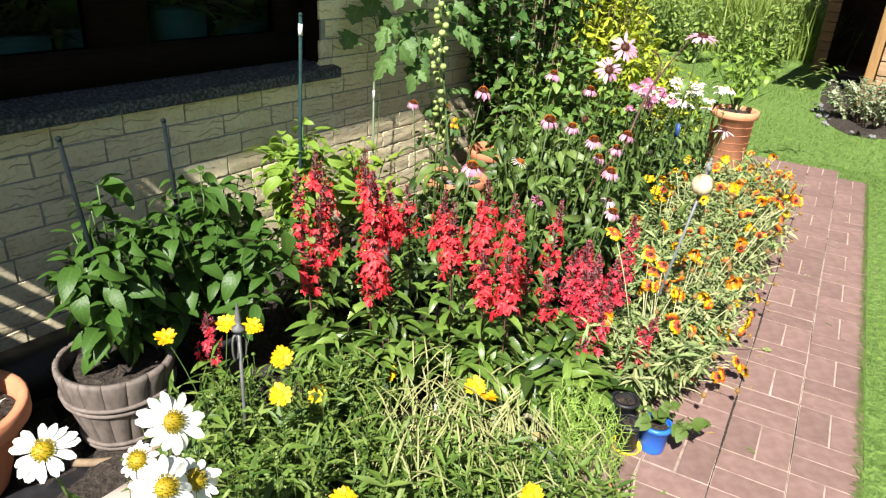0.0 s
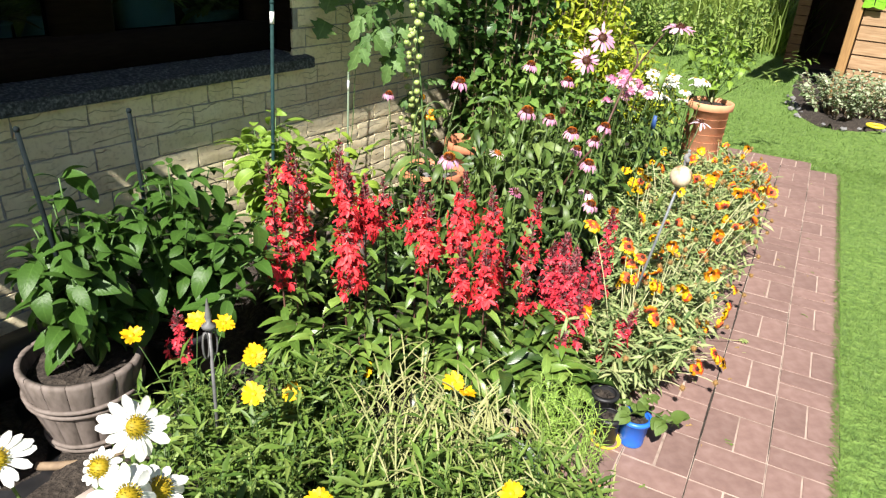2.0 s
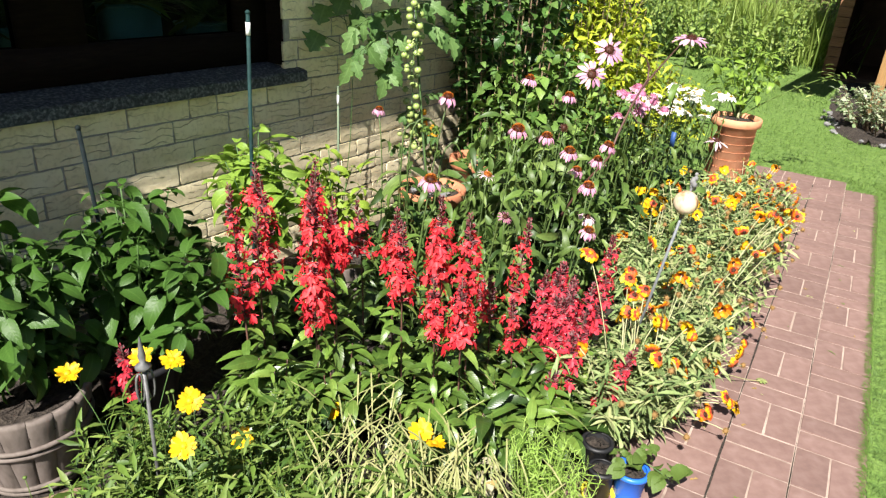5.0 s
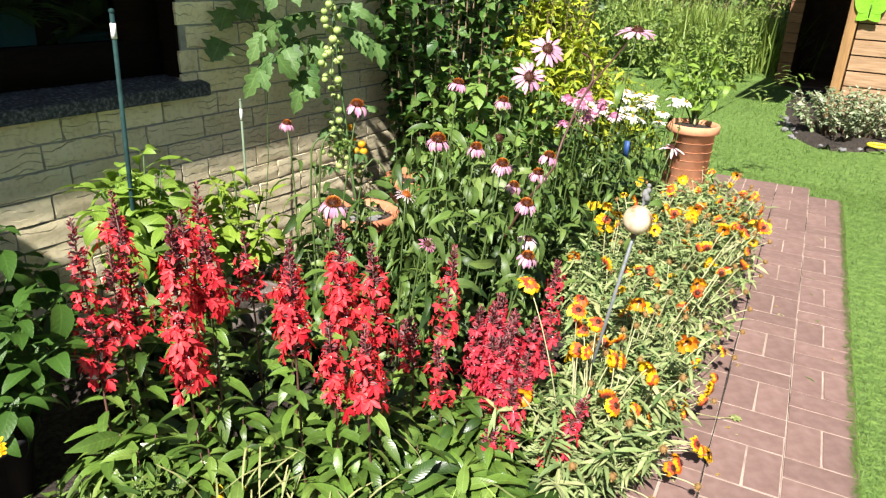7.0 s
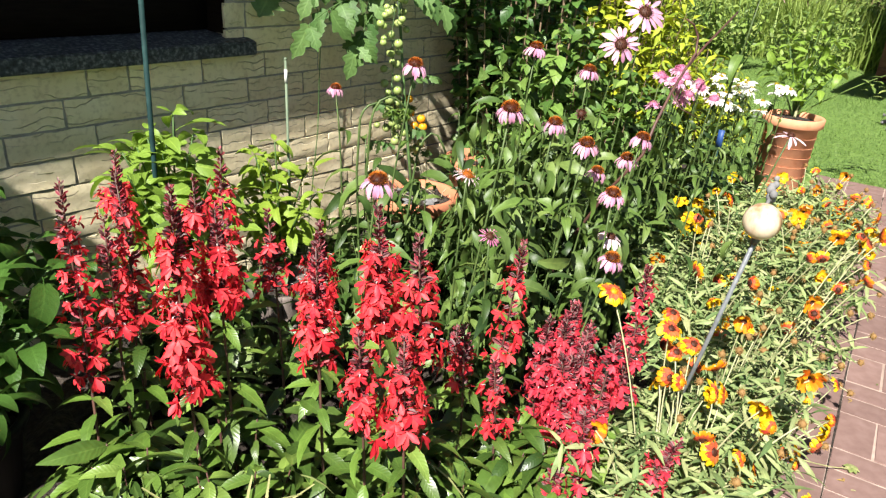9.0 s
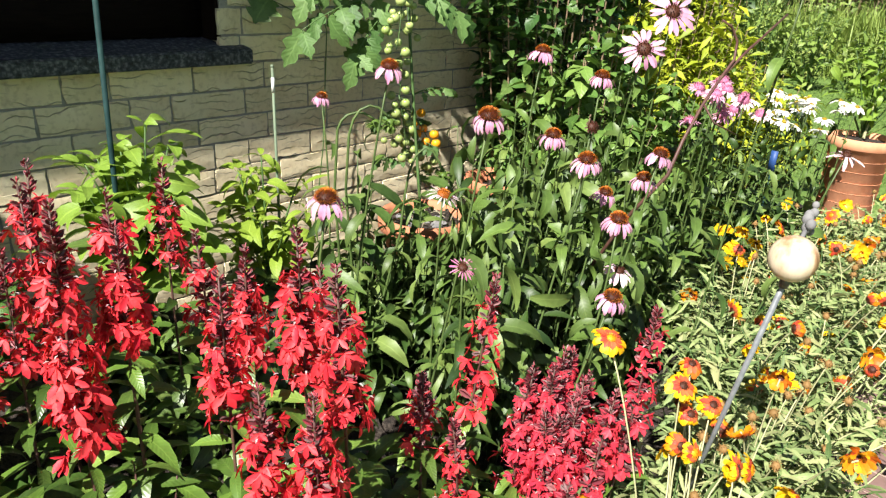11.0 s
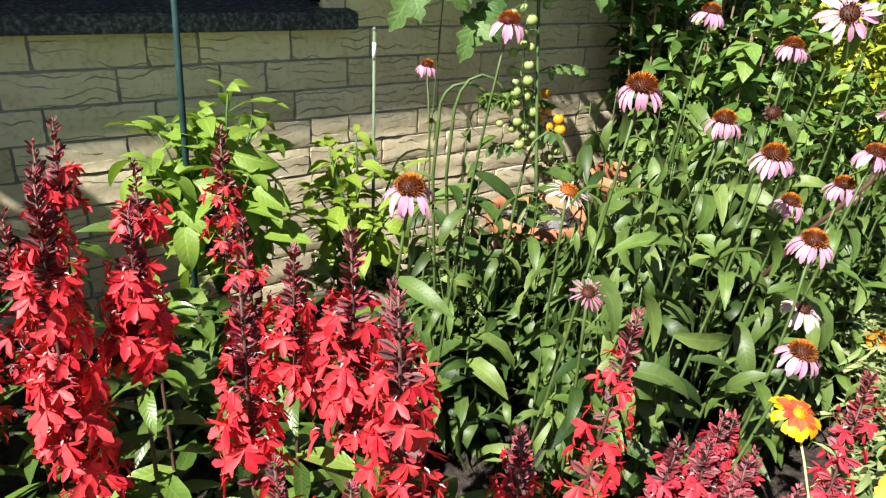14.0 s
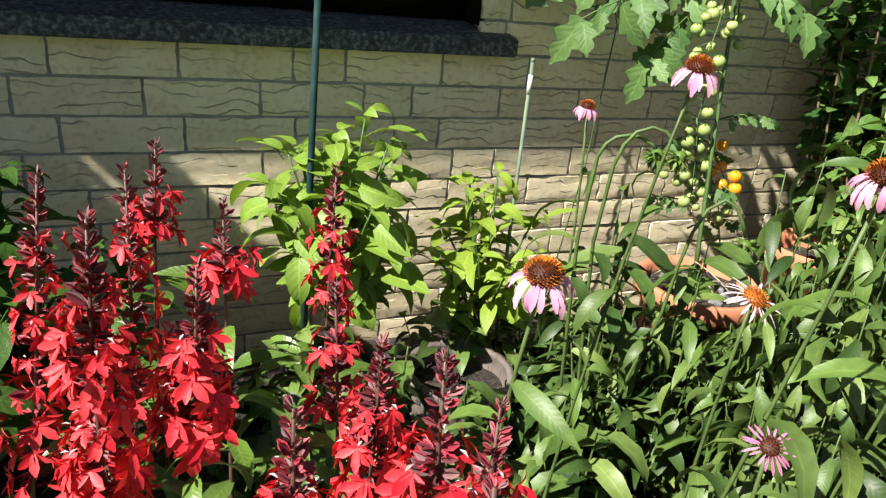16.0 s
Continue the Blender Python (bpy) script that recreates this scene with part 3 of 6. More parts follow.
# the room behind the panes, its indoor darkness put into the colour
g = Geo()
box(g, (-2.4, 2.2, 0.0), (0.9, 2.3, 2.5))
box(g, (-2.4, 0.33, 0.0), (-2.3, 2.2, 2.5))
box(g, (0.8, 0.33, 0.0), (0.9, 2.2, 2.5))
solo("room_walls", g, M_ROOM_DARK, "dim plain walls of the room indoors", "wall", kind="structure", smooth=False)
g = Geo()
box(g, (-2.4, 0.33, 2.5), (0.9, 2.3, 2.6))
solo("room_ceiling", g, M_ROOM_DARK, "dim ceiling of the room indoors", "ceiling", kind="structure", smooth=False)
g = Geo()
box(g, (-2.3, 0.33, 0.80), (0.8, 0.62, 0.86))
solo("inner_sill", g, M_STONE, "inner window board with potted plants", "sill", kind="structure", smooth=False)


# potted plants behind the panes
def indoor_planter(x0, x1, z1):
    ob = thing("window_planter", ((x0 + x1) / 2, 0.46, 0.86), "teal planter box with green plants behind the window", "planter", "window planters")
    g = Geo()
    box(g, (x0, 0.40, 0.86), (x1, 0.53, z1), 0.006)
    part("box", g, M_TEAL, ob)
    g = Geo()
    box(g, (x0 - 0.006, 0.394, z1 - 0.012), (x1 + 0.006, 0.536, z1), 0.004)
    part("rim", g, M_TEAL, ob)
    g = Geo()
    n = 60
    p = np.stack([rng.uniform(x0, x1, n), rng.uniform(0.42, 0.5, n), np.full(n, z1)], 1)
    d = np.stack([rng.normal(0, 0.6, n), rng.normal(-0.1, 0.4, n), rng.uniform(0.3, 1.2, n)], 1)
    blades(g, p, d, rng.uniform(0.1, 0.3, n), rng.uniform(0.03, 0.06, n), "ovate", 0.9, 0.2, 4)
    part("foliage", g, M_WILD, ob)


# ---- plants ----
def grow(stems, leaves, base, tip, bow, r0, r1, n, L, W, prof, droop=0.9, rise=0.35, fold=0.3, segs=3, first=0.1, last=1.0, spread=1.0, droop_vary=0.3):
    """One stem with leaves all along it."""
    pts = bezier(base, tip, bow, 8)
    tube(stems, pts, r0, r1, 5)
    if n:
        t = np.clip(np.linspace(first, last, n) + rng.normal(0, 0.02, n), 0, 1) * 7
        i = np.minimum(t.astype(int), 6)
        p = pts[i] + (pts[i + 1] - pts[i]) * (t - i)[:, None]
        a = np.arange(n) * 2.4 + rng.uniform(0, 6.28) + rng.normal(0, 0.3, n)
        d = np.stack([np.cos(a), np.sin(a), rise + rng.normal(0, 0.38, n)], 1) * V(spread, spread, 1)
        k = rng.uniform(0.55, 1.25, n)
        blades(leaves, p, d, L * k, W * k, prof, droop + rng.normal(0, 0.55 if droop > 1.6 else droop_vary, n), fold, segs, rng.normal(0, 0.45, n))
    return pts


def cardinal_flower(base, tip, start, florets, mat, leaves=16, width=1.0, bow=(0, 0, 0), label="cardinal flower with a tall scarlet flower spike"):
    base, tip = np.asarray(base, float), np.asarray(tip, float)
    ob = thing("cardinal_flower", base, label, "flower", "cardinal flowers")
    st, lv, fl, bd = Geo(), Geo(), Geo(), Geo()
    pts = grow(st, lv, base, tip, bow, 0.004, 0.0016, 0, 0, 0, "lance")

    def at(t):
        q = np.clip(np.asarray(t), 0, 1) * 7
        i = np.minimum(q.astype(int), 6)
        return pts[i] + (pts[i + 1] - pts[i]) * (q - i)[:, None]

    t = np.linspace(0.04, start, leaves) + rng.normal(0, 0.01, leaves)
    a = np.arange(leaves) * 2.4 + rng.uniform(0, 6.28)
    d = np.stack([np.cos(a), np.sin(a), 0.35 + rng.normal(0, 0.2, leaves)], 1)
    k = rng.uniform(0.75, 1.15, leaves) * (1.1 - 0.45 * t / max(start, 0.1))
    blades(lv, at(t), d, 0.112 * k, 0.034 * k, "lance", rng.uniform(0.6, 1.5, leaves), 0.25, 4, rng.normal(0, 0.3, leaves))
    # florets: a hanging lip of three pointed lobes, two narrow upper lobes, a dark calyx behind
    n = int(florets * 0.98)
    t = start + (0.91 - start) * np.linspace(0, 1, n) ** 1.1 + rng.normal(0, 0.008, n)
    a = np.arange(n) * 2.4 + rng.normal(0, 0.45, n)
    keep = np.sin(t * 31 + rng.uniform(0, 6)) + 0.9 * np.sin(t * 57 - 2 * a + rng.uniform(0, 6)) > rng.uniform(-2.0, -0.7, n)
    t, a = t[keep], a[keep]
    n = len(t)
    p = at(t)
    fade = np.clip((0.93 - t) / max(0.93 - start, 0.05), 0, 1)
    size = (0.74 + 0.22 * width) * rng.uniform(0.65, 1.2, n) * (0.55 + 0.5 * np.sqrt(fade))
    o = np.stack([np.cos(a), np.sin(a), rng.normal(0, 0.12, n)], 1)
    tg = np.stack([-np.sin(a), np.cos(a), np.zeros(n)], 1)
    root = p + o * (rng.uniform(0.020, 0.034, n) * size)[:, None] + UP * (0.010 * size)[:, None]
    shut = rng.uniform(0, 1, n) < 0.12
    blades(fl, p + o * 0.004, root - p, 0.028 * size, 0.006 * size, "strap", 0.1, 0.9, 1)
    turn = rng.normal(0, 0.22, (n, 1))
    for side, down, L, W in ((0, -0.85, 0.027, 0.0115), (0.85, -0.6, 0.025, 0.0105), (-0.85, -0.6, 0.025, 0.0105), (0.95, 0.35, 0.018, 0.0042), (-0.95, 0.35, 0.018, 0.0042)):
        d = o * 0.62 + tg * (side * np.where(shut, 0.2, 1.0)[:, None] + turn) + UP * down + rng.normal(0, 0.13, (n, 3))
        blades(fl, root, d, L * size, W * size, "lobe", 0.35 + rng.normal(0, 0.25, n), 0.3, 3, rng.normal(0, 0.2, n), up=o + 0.3 * UP)
    sm = Geo()
    s = rng.uniform(0, 1, n) < 0.28
    blades(sm, root[s] + UP * 0.006, (o + 0.5 * UP)[s], 0.008, 0.0030, "lobe", 0.8, 0.6, 2)
    # calyces, buds and the brown tuft at the top
    cal = p + o * 0.003
    for q in (-0.5, 0.5):
        blades(bd, cal, o + UP * 0.35 + tg * q, 0.015 * size, 0.0035, "lance", 0.2, 0.8, 2)
    m = int(60 + florets * (0.9 if mat is M_ROSERED else 0.55))
    t = 1.0 - 0.15 * rng.uniform(0, 1, m) ** 1.15
    if mat is M_ROSERED:
        t[: m // 2] = rng.uniform(start, 0.95, m // 2)
    else:
        t[: m // 4] = rng.uniform(start, 0.9, m // 4)
    a = np.arange(m) * 2.4 + rng.normal(0, 0.3, m)
    d = np.stack([np.cos(a), np.sin(a), 0.55 + 0.8 * np.clip((t - 0.85) / 0.15, 0, 1) + rng.normal(0, 0.25, m)], 1)
    k = np.clip(1.5 - t, 0.5, 1) * 1.5 * rng.uniform(0.6, 1.2, m) * (1.0 - 0.45 * np.clip((t - 0.92) / 0.08, 0, 1))
    q = at(t) + unit(d) * 0.0035
    for fold in (1.1, -1.1):
        blades(bd, q, d, 0.0185 * k, 0.0058 * k, "lobe", 0.1, fold, 3)
    e = q[::2] + unit(d[::2]) * (0.009 * k[::2])[:, None]
    blades(bd, e, d[::2] + rng.normal(0, 0.5, (len(e), 3)), 0.008, 0.0016, "lance", -0.2, 0.3, 1)
    part("stem", st, M_DSTEM, ob)
    part("foliage", lv, M_LOB, ob)
    part("bloom", fl, mat, ob, "scarlet blossoms" if mat is M_RED else "deep rose-red blossoms")
    part("stamen_growth", sm, M_STAMEN, ob, "pale stamen tips")
    part("calyx_growth", bd, M_BUD, ob, "dark maroon buds")
    return ob


def flower_head(parent, at, axis, r, petals, petal_mat, core_mat, core_r, core_h, droop=0.6, pw=0.3, lift=0.1, inner=None, prof="petal", spines=70, back=0.0):
    """Ray petals round a domed, spiny centre."""
    at, ax = np.asarray(at, float), unit(np.asarray(axis, float))
    a0 = unit(np.cross(ax, V(0.3, 0.8, 0.2)))
    b0 = np.cross(ax, a0)
    n = petals
    a = np.linspace(0, 2 * np.pi, n, endpoint=False) + rng.normal(0, 0.07, n)
    o = np.cos(a)[:, None] * a0 + np.sin(a)[:, None] * b0
    pg = Geo()
    k = rng.uniform(0.78, 1.10, n)
    dr = droop + rng.normal(0, 0.28, n)
    blades(pg, at + o * core_r * 0.75 - ax * back, o + ax * lift, (r - core_r * 0.7) * k, r * pw * k, prof, dr, 0.18, 4, rng.normal(0, 0.14, n), up=ax)
    head = part("flower_head", pg, petal_mat, parent)
    if inner:
        ig = Geo()
        blades(ig, at + o * core_r * 0.75 + ax * (0.0018 - back), o + ax * (lift + 0.05), (r - core_r * 0.7) * k * rng.uniform(0.48, 0.78, n), r * pw * k * 0.85, 'lobe', dr * 0.78, 0.18, 3, up=ax)
        part("petal_base", ig, inner, head, "red petal bases")
    cg = Geo()
    prof_pts = [(0.93 * core_r * math.cos(q), 0.93 * core_h * math.sin(q)) for q in np.linspace(-0.3, math.pi / 2 - 0.02, 6)]
    lathe(cg, prof_pts, (0, 0, 0), 12)
    cg.v[-1] = cg.v[-1][:, :1] * a0 + cg.v[-1][:, 1:2] * b0 + cg.v[-1][:, 2:3] * ax + at
    i = np.arange(spines) + 0.5
    th, ph = np.arccos(1 - 1.0 * i / spines), i * 2.39996
    sd = np.sin(th)[:, None] * (np.cos(ph)[:, None] * a0 + np.sin(ph)[:, None] * b0)
    p = at + sd * core_r + np.cos(th)[:, None] * ax * core_h
    sg = Geo() if spines > 100 else cg
    blades(sg, p - (sd * core_r + np.cos(th)[:, None] * ax * core_h) * 0.08, sd * 1.0 + ax * (0.35 + 0.5 * np.cos(th)[:, None]) + rng.normal(0, 0.12, sd.shape), core_r * 0.36, core_r * 0.17, "lance", 0.0, 0.5, 2)
    part("cone", cg, M_DCONE if spines > 100 else core_mat, head)
    if spines > 100:
        part("spine_growth", sg, core_mat, head, "orange-tipped spines")
    return head


def coneflower(head_at, base, axis=(0, 0, 1), r=0.036, mat=None, core=None, droop=1.15, petals=15, leaves=7, core_r=0.018, core_h=0.017, stem_mat=None, bow=None,
               label="pink coneflower with drooping petals and an orange cone", lift=-0.05, lsize=1.0, pw=0.26, spines=70):
    head_at, base = np.asarray(head_at, float), np.asarray(base, float)
    ob = thing("coneflower", base, label, "flower", "coneflowers")
    st, lv = Geo(), Geo()
    if bow is None:
        bow = (rng.normal(0, 0.02), rng.normal(0, 0.02), 0)
    grow(st, lv, base, head_at - unit(axis) * 0.006, bow, 0.0032, 0.0022, leaves + 2, 0.108 * lsize, 0.027 * lsize, "lance", 2.0, 0.6, 0.35, 5, 0.12, 0.86)
    part("stem", st, stem_mat or M_CSTEM, ob)
    if lv.n:
        part("foliage", lv, M_CONEL, ob)
    flower_head(ob, head_at, axis, r, petals, mat or M_PINK, core or M_CONE, core_r, core_h, droop, pw, lift, spines=spines)
    return ob


def bush(name, at, h, rad, stems, per, L, W, prof, mat, label, category="shrub", group="", stem_mat=None, droop=0.9, rise=0.3, fold=0.3, segs=3, r0=0.004, first=0.25, lean=(0, 0), kind="", base_r=0.15, low=0.35, spread=1.0):
    at = np.asarray(at, float)
    ob = thing(name, at, label, category, group, kind)
    sg, lg = Geo(), Geo()
    for _ in range(stems):
        a, q = rng.uniform(0, 6.28), math.sqrt(rng.uniform(0, 1))
        z = h * (1 - (1 - low) * q ** 2 * rng.uniform(0.5, 1.0)) * rng.uniform(0.82, 1.05)
        tip = at + V(math.cos(a) * rad * q + lean[0], math.sin(a) * rad * q + lean[1], z)
        b = at + V(math.cos(a) * rad * q * base_r, math.sin(a) * rad * q * base_r, 0)
        k = rng.uniform(0.65, 1.2)
        grow(sg, lg, b, tip, (0, 0, z * 0.12), r0, r0 * 0.4, per, L * k, W * k, prof, droop, rise, fold, segs, first, 1.0, spread)
    part("stem_growth", sg, stem_mat or M_STEM, ob)
    part("foliage", lg, mat, ob)
    return ob


LEAF_DATA = {}


def leaf_set(mat, prof, ratio):
    key = (mat.name, prof, round(ratio, 2))
    if key not in LEAF_DATA:
        LEAF_DATA[key] = []
        for dr in (0.5, 0.8, 1.1, 1.4, 1.7):
            g = Geo()
            blades(g, [V(0, 0, 0)], [V(1, 0, 0)], 1.0, ratio, prof, dr, 0.22, 6)
            v = g.v[0]
            v[:, 2] += 0.02 * np.sin(v[:, 0] * 19) * np.abs(v[:, 1]) / ratio * 2
            tube(g, [(-0.28, 0, -0.02), (-0.1, 0, 0.01), (0.02, 0, 0)], 0.012, 0.008, 4, False)
            LEAF_DATA[key].append(mesh("leaf", g, mat))
    return LEAF_DATA[key]


def leafy(name, at, h, rad, stems, per, L, ratio, prof, mat, label, category="plant", group="", rise=0.1, low=0.45, r0=0.005, first=0.2):
    """A broad-leaved plant whose leaves are each a part."""
    at = np.asarray(at, float)
    ob = thing(name, at, label, category, group)
    kinds = leaf_set(mat, prof, ratio)
    for _ in range(stems):
        a, q = rng.uniform(0, 6.28), math.sqrt(rng.uniform(0, 1))
        z = h * (1 - (1 - low) * q ** 2 * rng.uniform(0.5, 1.0)) * rng.uniform(0.82, 1.05)
        tip = at + V(math.cos(a) * rad * q, math.sin(a) * rad * q, z)
        pts = bezier(at + V(0, 0, rng.uniform(0, 0.05)), tip, (0, 0, z * 0.12), 8)
        g = Geo()
        tube(g, pts, r0, r0 * 0.4, 5)
        part("stem", g, M_STEM, ob)
        for k in range(per):
            t = 7 * min(1.0, first + (1 - first) * (k + 0.5) / per + rng.normal(0, 0.02))
            i = min(int(t), 6)
            p = pts[i] + (pts[i + 1] - pts[i]) * (t - i)
            size = L * rng.uniform(0.55, 1.2)
            yaw = k * 137.5 + rng.uniform(0, 60)
            o = V(math.cos(radians(yaw)), math.sin(radians(yaw)), 0)
            lf = part("leaf", kinds[int(rng.integers(len(kinds)))], None, ob)
            lf.matrix_basis = pose(*(p + o * 0.28 * size), 0, 0, yaw) @ pose(0, 0, 0, rng.normal(0, 22), -math.degrees(rise) + rng.normal(0, 22), 0) @ Matrix.Scale(size, 4)
        for k in range(3):  # young leaves at the shoot's end
            size, yaw = L * rng.uniform(0.4, 0.75), k * 120 + rng.uniform(0, 60)
            o = V(math.cos(radians(yaw)), math.sin(radians(yaw)), 0)
            lf = part("leaf", kinds[int(rng.integers(len(kinds)))], None, ob)
            lf.matrix_basis = pose(*(pts[-1] + o * 0.2 * size + V(0, 0, 0.1 * size)), 0, 0, yaw) @ pose(0, 0, 0, rng.normal(0, 15), rng.uniform(-40, -5), 0) @ Matrix.Scale(size, 4)
    return ob


# ---- cardinal flowers ----
SPIKES = [  # tip, base, start of the bloom, florets, rose-red or not, width
    ((-0.57, -0.79, 0.76), (-0.66, -0.97), 0.52, 56, 0, 0.95), ((-0.48, -0.81, 0.77), (-0.52, -0.86), 0.62, 46, 0, 0.95),
    ((-0.53, -0.85, 0.70), (-0.55, -0.90), 0.64, 34, 0, 0.9), ((-0.507, -1.04, 0.80), (-0.50, -1.07), 0.51, 170, 0, 1.2),
    ((-0.422, -1.03, 0.745), (-0.42, -1.05), 0.755, 92, 0, 1.2), ((-0.385, -0.91, 0.765), (-0.385, -0.95), 0.87, 26, 0, 0.95),
    ((-0.445, -0.75, 0.785), (-0.44, -0.78), 0.84, 22, 0, 0.9), ((-0.22, -0.76, 0.75), (-0.22, -0.79), 0.70, 34, 0, 0.9),
    ((-0.28, -0.99, 0.69), (-0.28, -1.02), 0.74, 30, 0, 0.9), ((-0.375, -1.235, 0.725), (-0.375, -1.26), 0.68, 72, 0, 1.1),
    ((-0.275, -1.135, 0.705), (-0.28, -1.16), 0.72, 66, 0, 1.05), ((-0.288, -1.29, 0.785), (-0.29, -1.32), 0.70, 74, 0, 1.05),
    ((-0.19, -1.21, 0.675), (-0.20, -1.24), 0.68, 56, 0, 1.0), ((-0.30, -1.39, 0.77), (-0.28, -1.41), 0.68, 58, 0, 1.0),
    ((-0.40, -1.36, 0.62), (-0.39, -1.38), 0.70, 56, 0, 1.1), ((-0.36, -1.42, 0.62), (-0.35, -1.44), 0.70, 60, 0, 1.1),
    ((0.03, -1.39, 0.66), (-0.03, -1.36), 0.62, 34, 0, 0.85), ((-0.08, -1.34, 0.50), (-0.09, -1.36), 0.72, 14, 0, 0.8), ((-0.02, -1.28, 0.44), (-0.02, -1.3), 0.75, 12, 0, 0.8),
    ((-0.10, -1.43, 0.46), (-0.12, -1.46), 0.60, 26, 0, 0.85),
    ((0.21, -1.43, 0.47), (0.14, -1.46), 0.42, 84, 1, 0.95), ((0.13, -1.46, 0.48), (0.09, -1.49), 0.42, 90, 1, 0.95), ((0.16, -1.49, 0.42), (0.11, -1.51), 0.42, 70, 1, 0.95),
    ((0.07, -1.49, 0.43), (0.05, -1.52), 0.46, 60, 1, 0.95), ((0.31, -1.55, 0.57), (0.10, -1.58), 0.48, 66, 1, 0.9), ((0.20, -1.55, 0.44), (0.08, -1.58), 0.5, 40, 1, 0.9),
    ((0.02, -1.58, 0.36), (0.00, -1.57), 0.52, 40, 1, 0.9), ((0.10, -1.75, 0.33), (-0.04, -1.66), 0.45, 44, 1, 0.85), ((-0.05, -1.57, 0.26), (-0.06, -1.56), 0.6, 18, 1, 0.8),
]
SPIKES += [((0.10 + 0.05 * (k % 4) + rng.normal(0, 0.012), -1.44 - 0.035 * (k // 4) + rng.normal(0, 0.012), 0.46 - 0.03 * (k // 4) + rng.normal(0, 0.02)), (0.06 + 0.03 * (k % 4), -1.47 - 0.02 * (k // 4)), 0.5, 52, 1, 0.9) for k in range(10)]
SPIKES += [((-0.925, -0.80, 0.43), (-0.92, -0.80), 0.62, 30, 1, 0.8)]
for tip, b, start, n, rose, w in SPIKES:
    cardinal_flower((b[0], b[1], 0.02), tip, start, n, M_ROSERED if rose else M_RED, 17 if rose else 23, w, (rng.normal(0, 0.015), rng.normal(0, 0.015), 0),
                    "cardinal flower with a rose-red flower spike" if rose else "cardinal flower with a tall scarlet flower spike")
for x, y, h, r in ((-0.62, -1.0, 0.30, 0.14), (-0.48, -1.12, 0.34, 0.16), (-0.30, -1.38, 0.34, 0.17), (-0.42, -1.44, 0.28, 0.16), (-0.18, -1.42, 0.30, 0.15),
                   (-0.28, -1.52, 0.24, 0.14), (-0.05, -1.48, 0.24, 0.14), (-0.12, -1.58, 0.2, 0.13), (-0.14, -1.14, 0.26, 0.13), (0.02, -1.42, 0.26, 0.13)):
    bush("lobelia_rosette", (x, y, 0.02), h, 0.85 * r, 11, 15, 0.106, 0.034, "lance", M_LOB, "leafy green cardinal flower clump without bloom", "plant", "leafy clumps", M_DSTEM, 1.15, 0.45, 0.3, 5, 0.0035, 0.25, base_r=0.5, low=0.6)

for i in range(9):  # leafy growth at the wall's foot
    x, y = -0.35 + 1.1 * (i + rng.uniform(0, 1)) / 9, rng.uniform(-0.62, -0.24)
    bush("undergrowth_plant", (x, y, 0.02), rng.uniform(0.24, 0.36), 0.13, 8, 11, 0.07, 0.034, "ovate", M_CONEL, "low leafy plant at the foot of the wall", "plant", "low leafy plants", M_CSTEM, 1.2, 0.4, 0.3, 4, 0.003, 0.12)
for x, y, h in ((-0.60, -1.02, 0.28), (-0.2, -0.5, 0.30)):
    bush("lobelia_rosette", (x, y, 0.02), h, 0.12, 9, 14, 0.106, 0.034, "lance", M_LOB, "leafy green cardinal flower clump without bloom", "plant", "leafy clumps", M_DSTEM, 1.2, 0.4, 0.3, 5, 0.0035, 0.25, base_r=0.5, low=0.6)

# ---- coneflowers ----
CONES = [  # head, base shift, axis, radius, droop
    ((0.310, -0.559, 0.793), (0.02, 0.0), (0, -0.1, 1), 0.036, 1.15), ((0.164, -0.974, 0.932), (0.10, 0.10), (-0.1, -0.15, 1), 0.042, 1.0),
    ((-0.108, -1.121, 0.750), (0.04, 0.03), (-0.15, -0.2, 1), 0.047, 1.25), ((0.145, -1.254, 0.885), (0.16, 0.12), (-0.15, -0.15, 1), 0.046, 1.25),
    ((0.343, -1.341, 0.796), (0.15, 0.14), (-0.2, -0.15, 1), 0.042, 1.1), ((0.368, -1.413, 0.69), (0.16, 0.12), (-0.15, -0.2, 1), 0.042, 1.05),
    ((0.255, -1.484, 0.586), (0.18, 0.14), (-0.1, -0.2, 1), 0.040, 1.15), ((0.596, -1.339, 0.714), (0.05, 0.12), (-0.1, -0.1, 1), 0.040, 1.05),
    ((0.60, -1.03, 0.95), (0.0, 0.05), (0, -0.1, 1), 0.042, 1.1), ((0.63, -1.18, 0.91), (0.0, 0.06), (0, -0.1, 1), 0.040, 1.15),
    ((0.37, -1.24, 0.82), (0.1, 0.1), (-0.1, -0.1, 1), 0.040, 1.1), ((0.57, -1.38, 0.78), (0.08, 0.15), (0.1, -0.2, 1), 0.042, 1.1),
    ((0.47, -1.32, 0.70), (0.08, 0.1), (0.0, -0.2, 1), 0.036, 1.0),
]
for hd, sh, ax, r, dr in CONES:
    coneflower(hd, (hd[0] - 0.7 * sh[0], hd[1] + 0.6 * sh[1], 0.02), ax, r * 1.03, droop=dr + 0.35, core_r=0.38 * r, core_h=0.32 * r, petals=22, pw=0.185, spines=210)
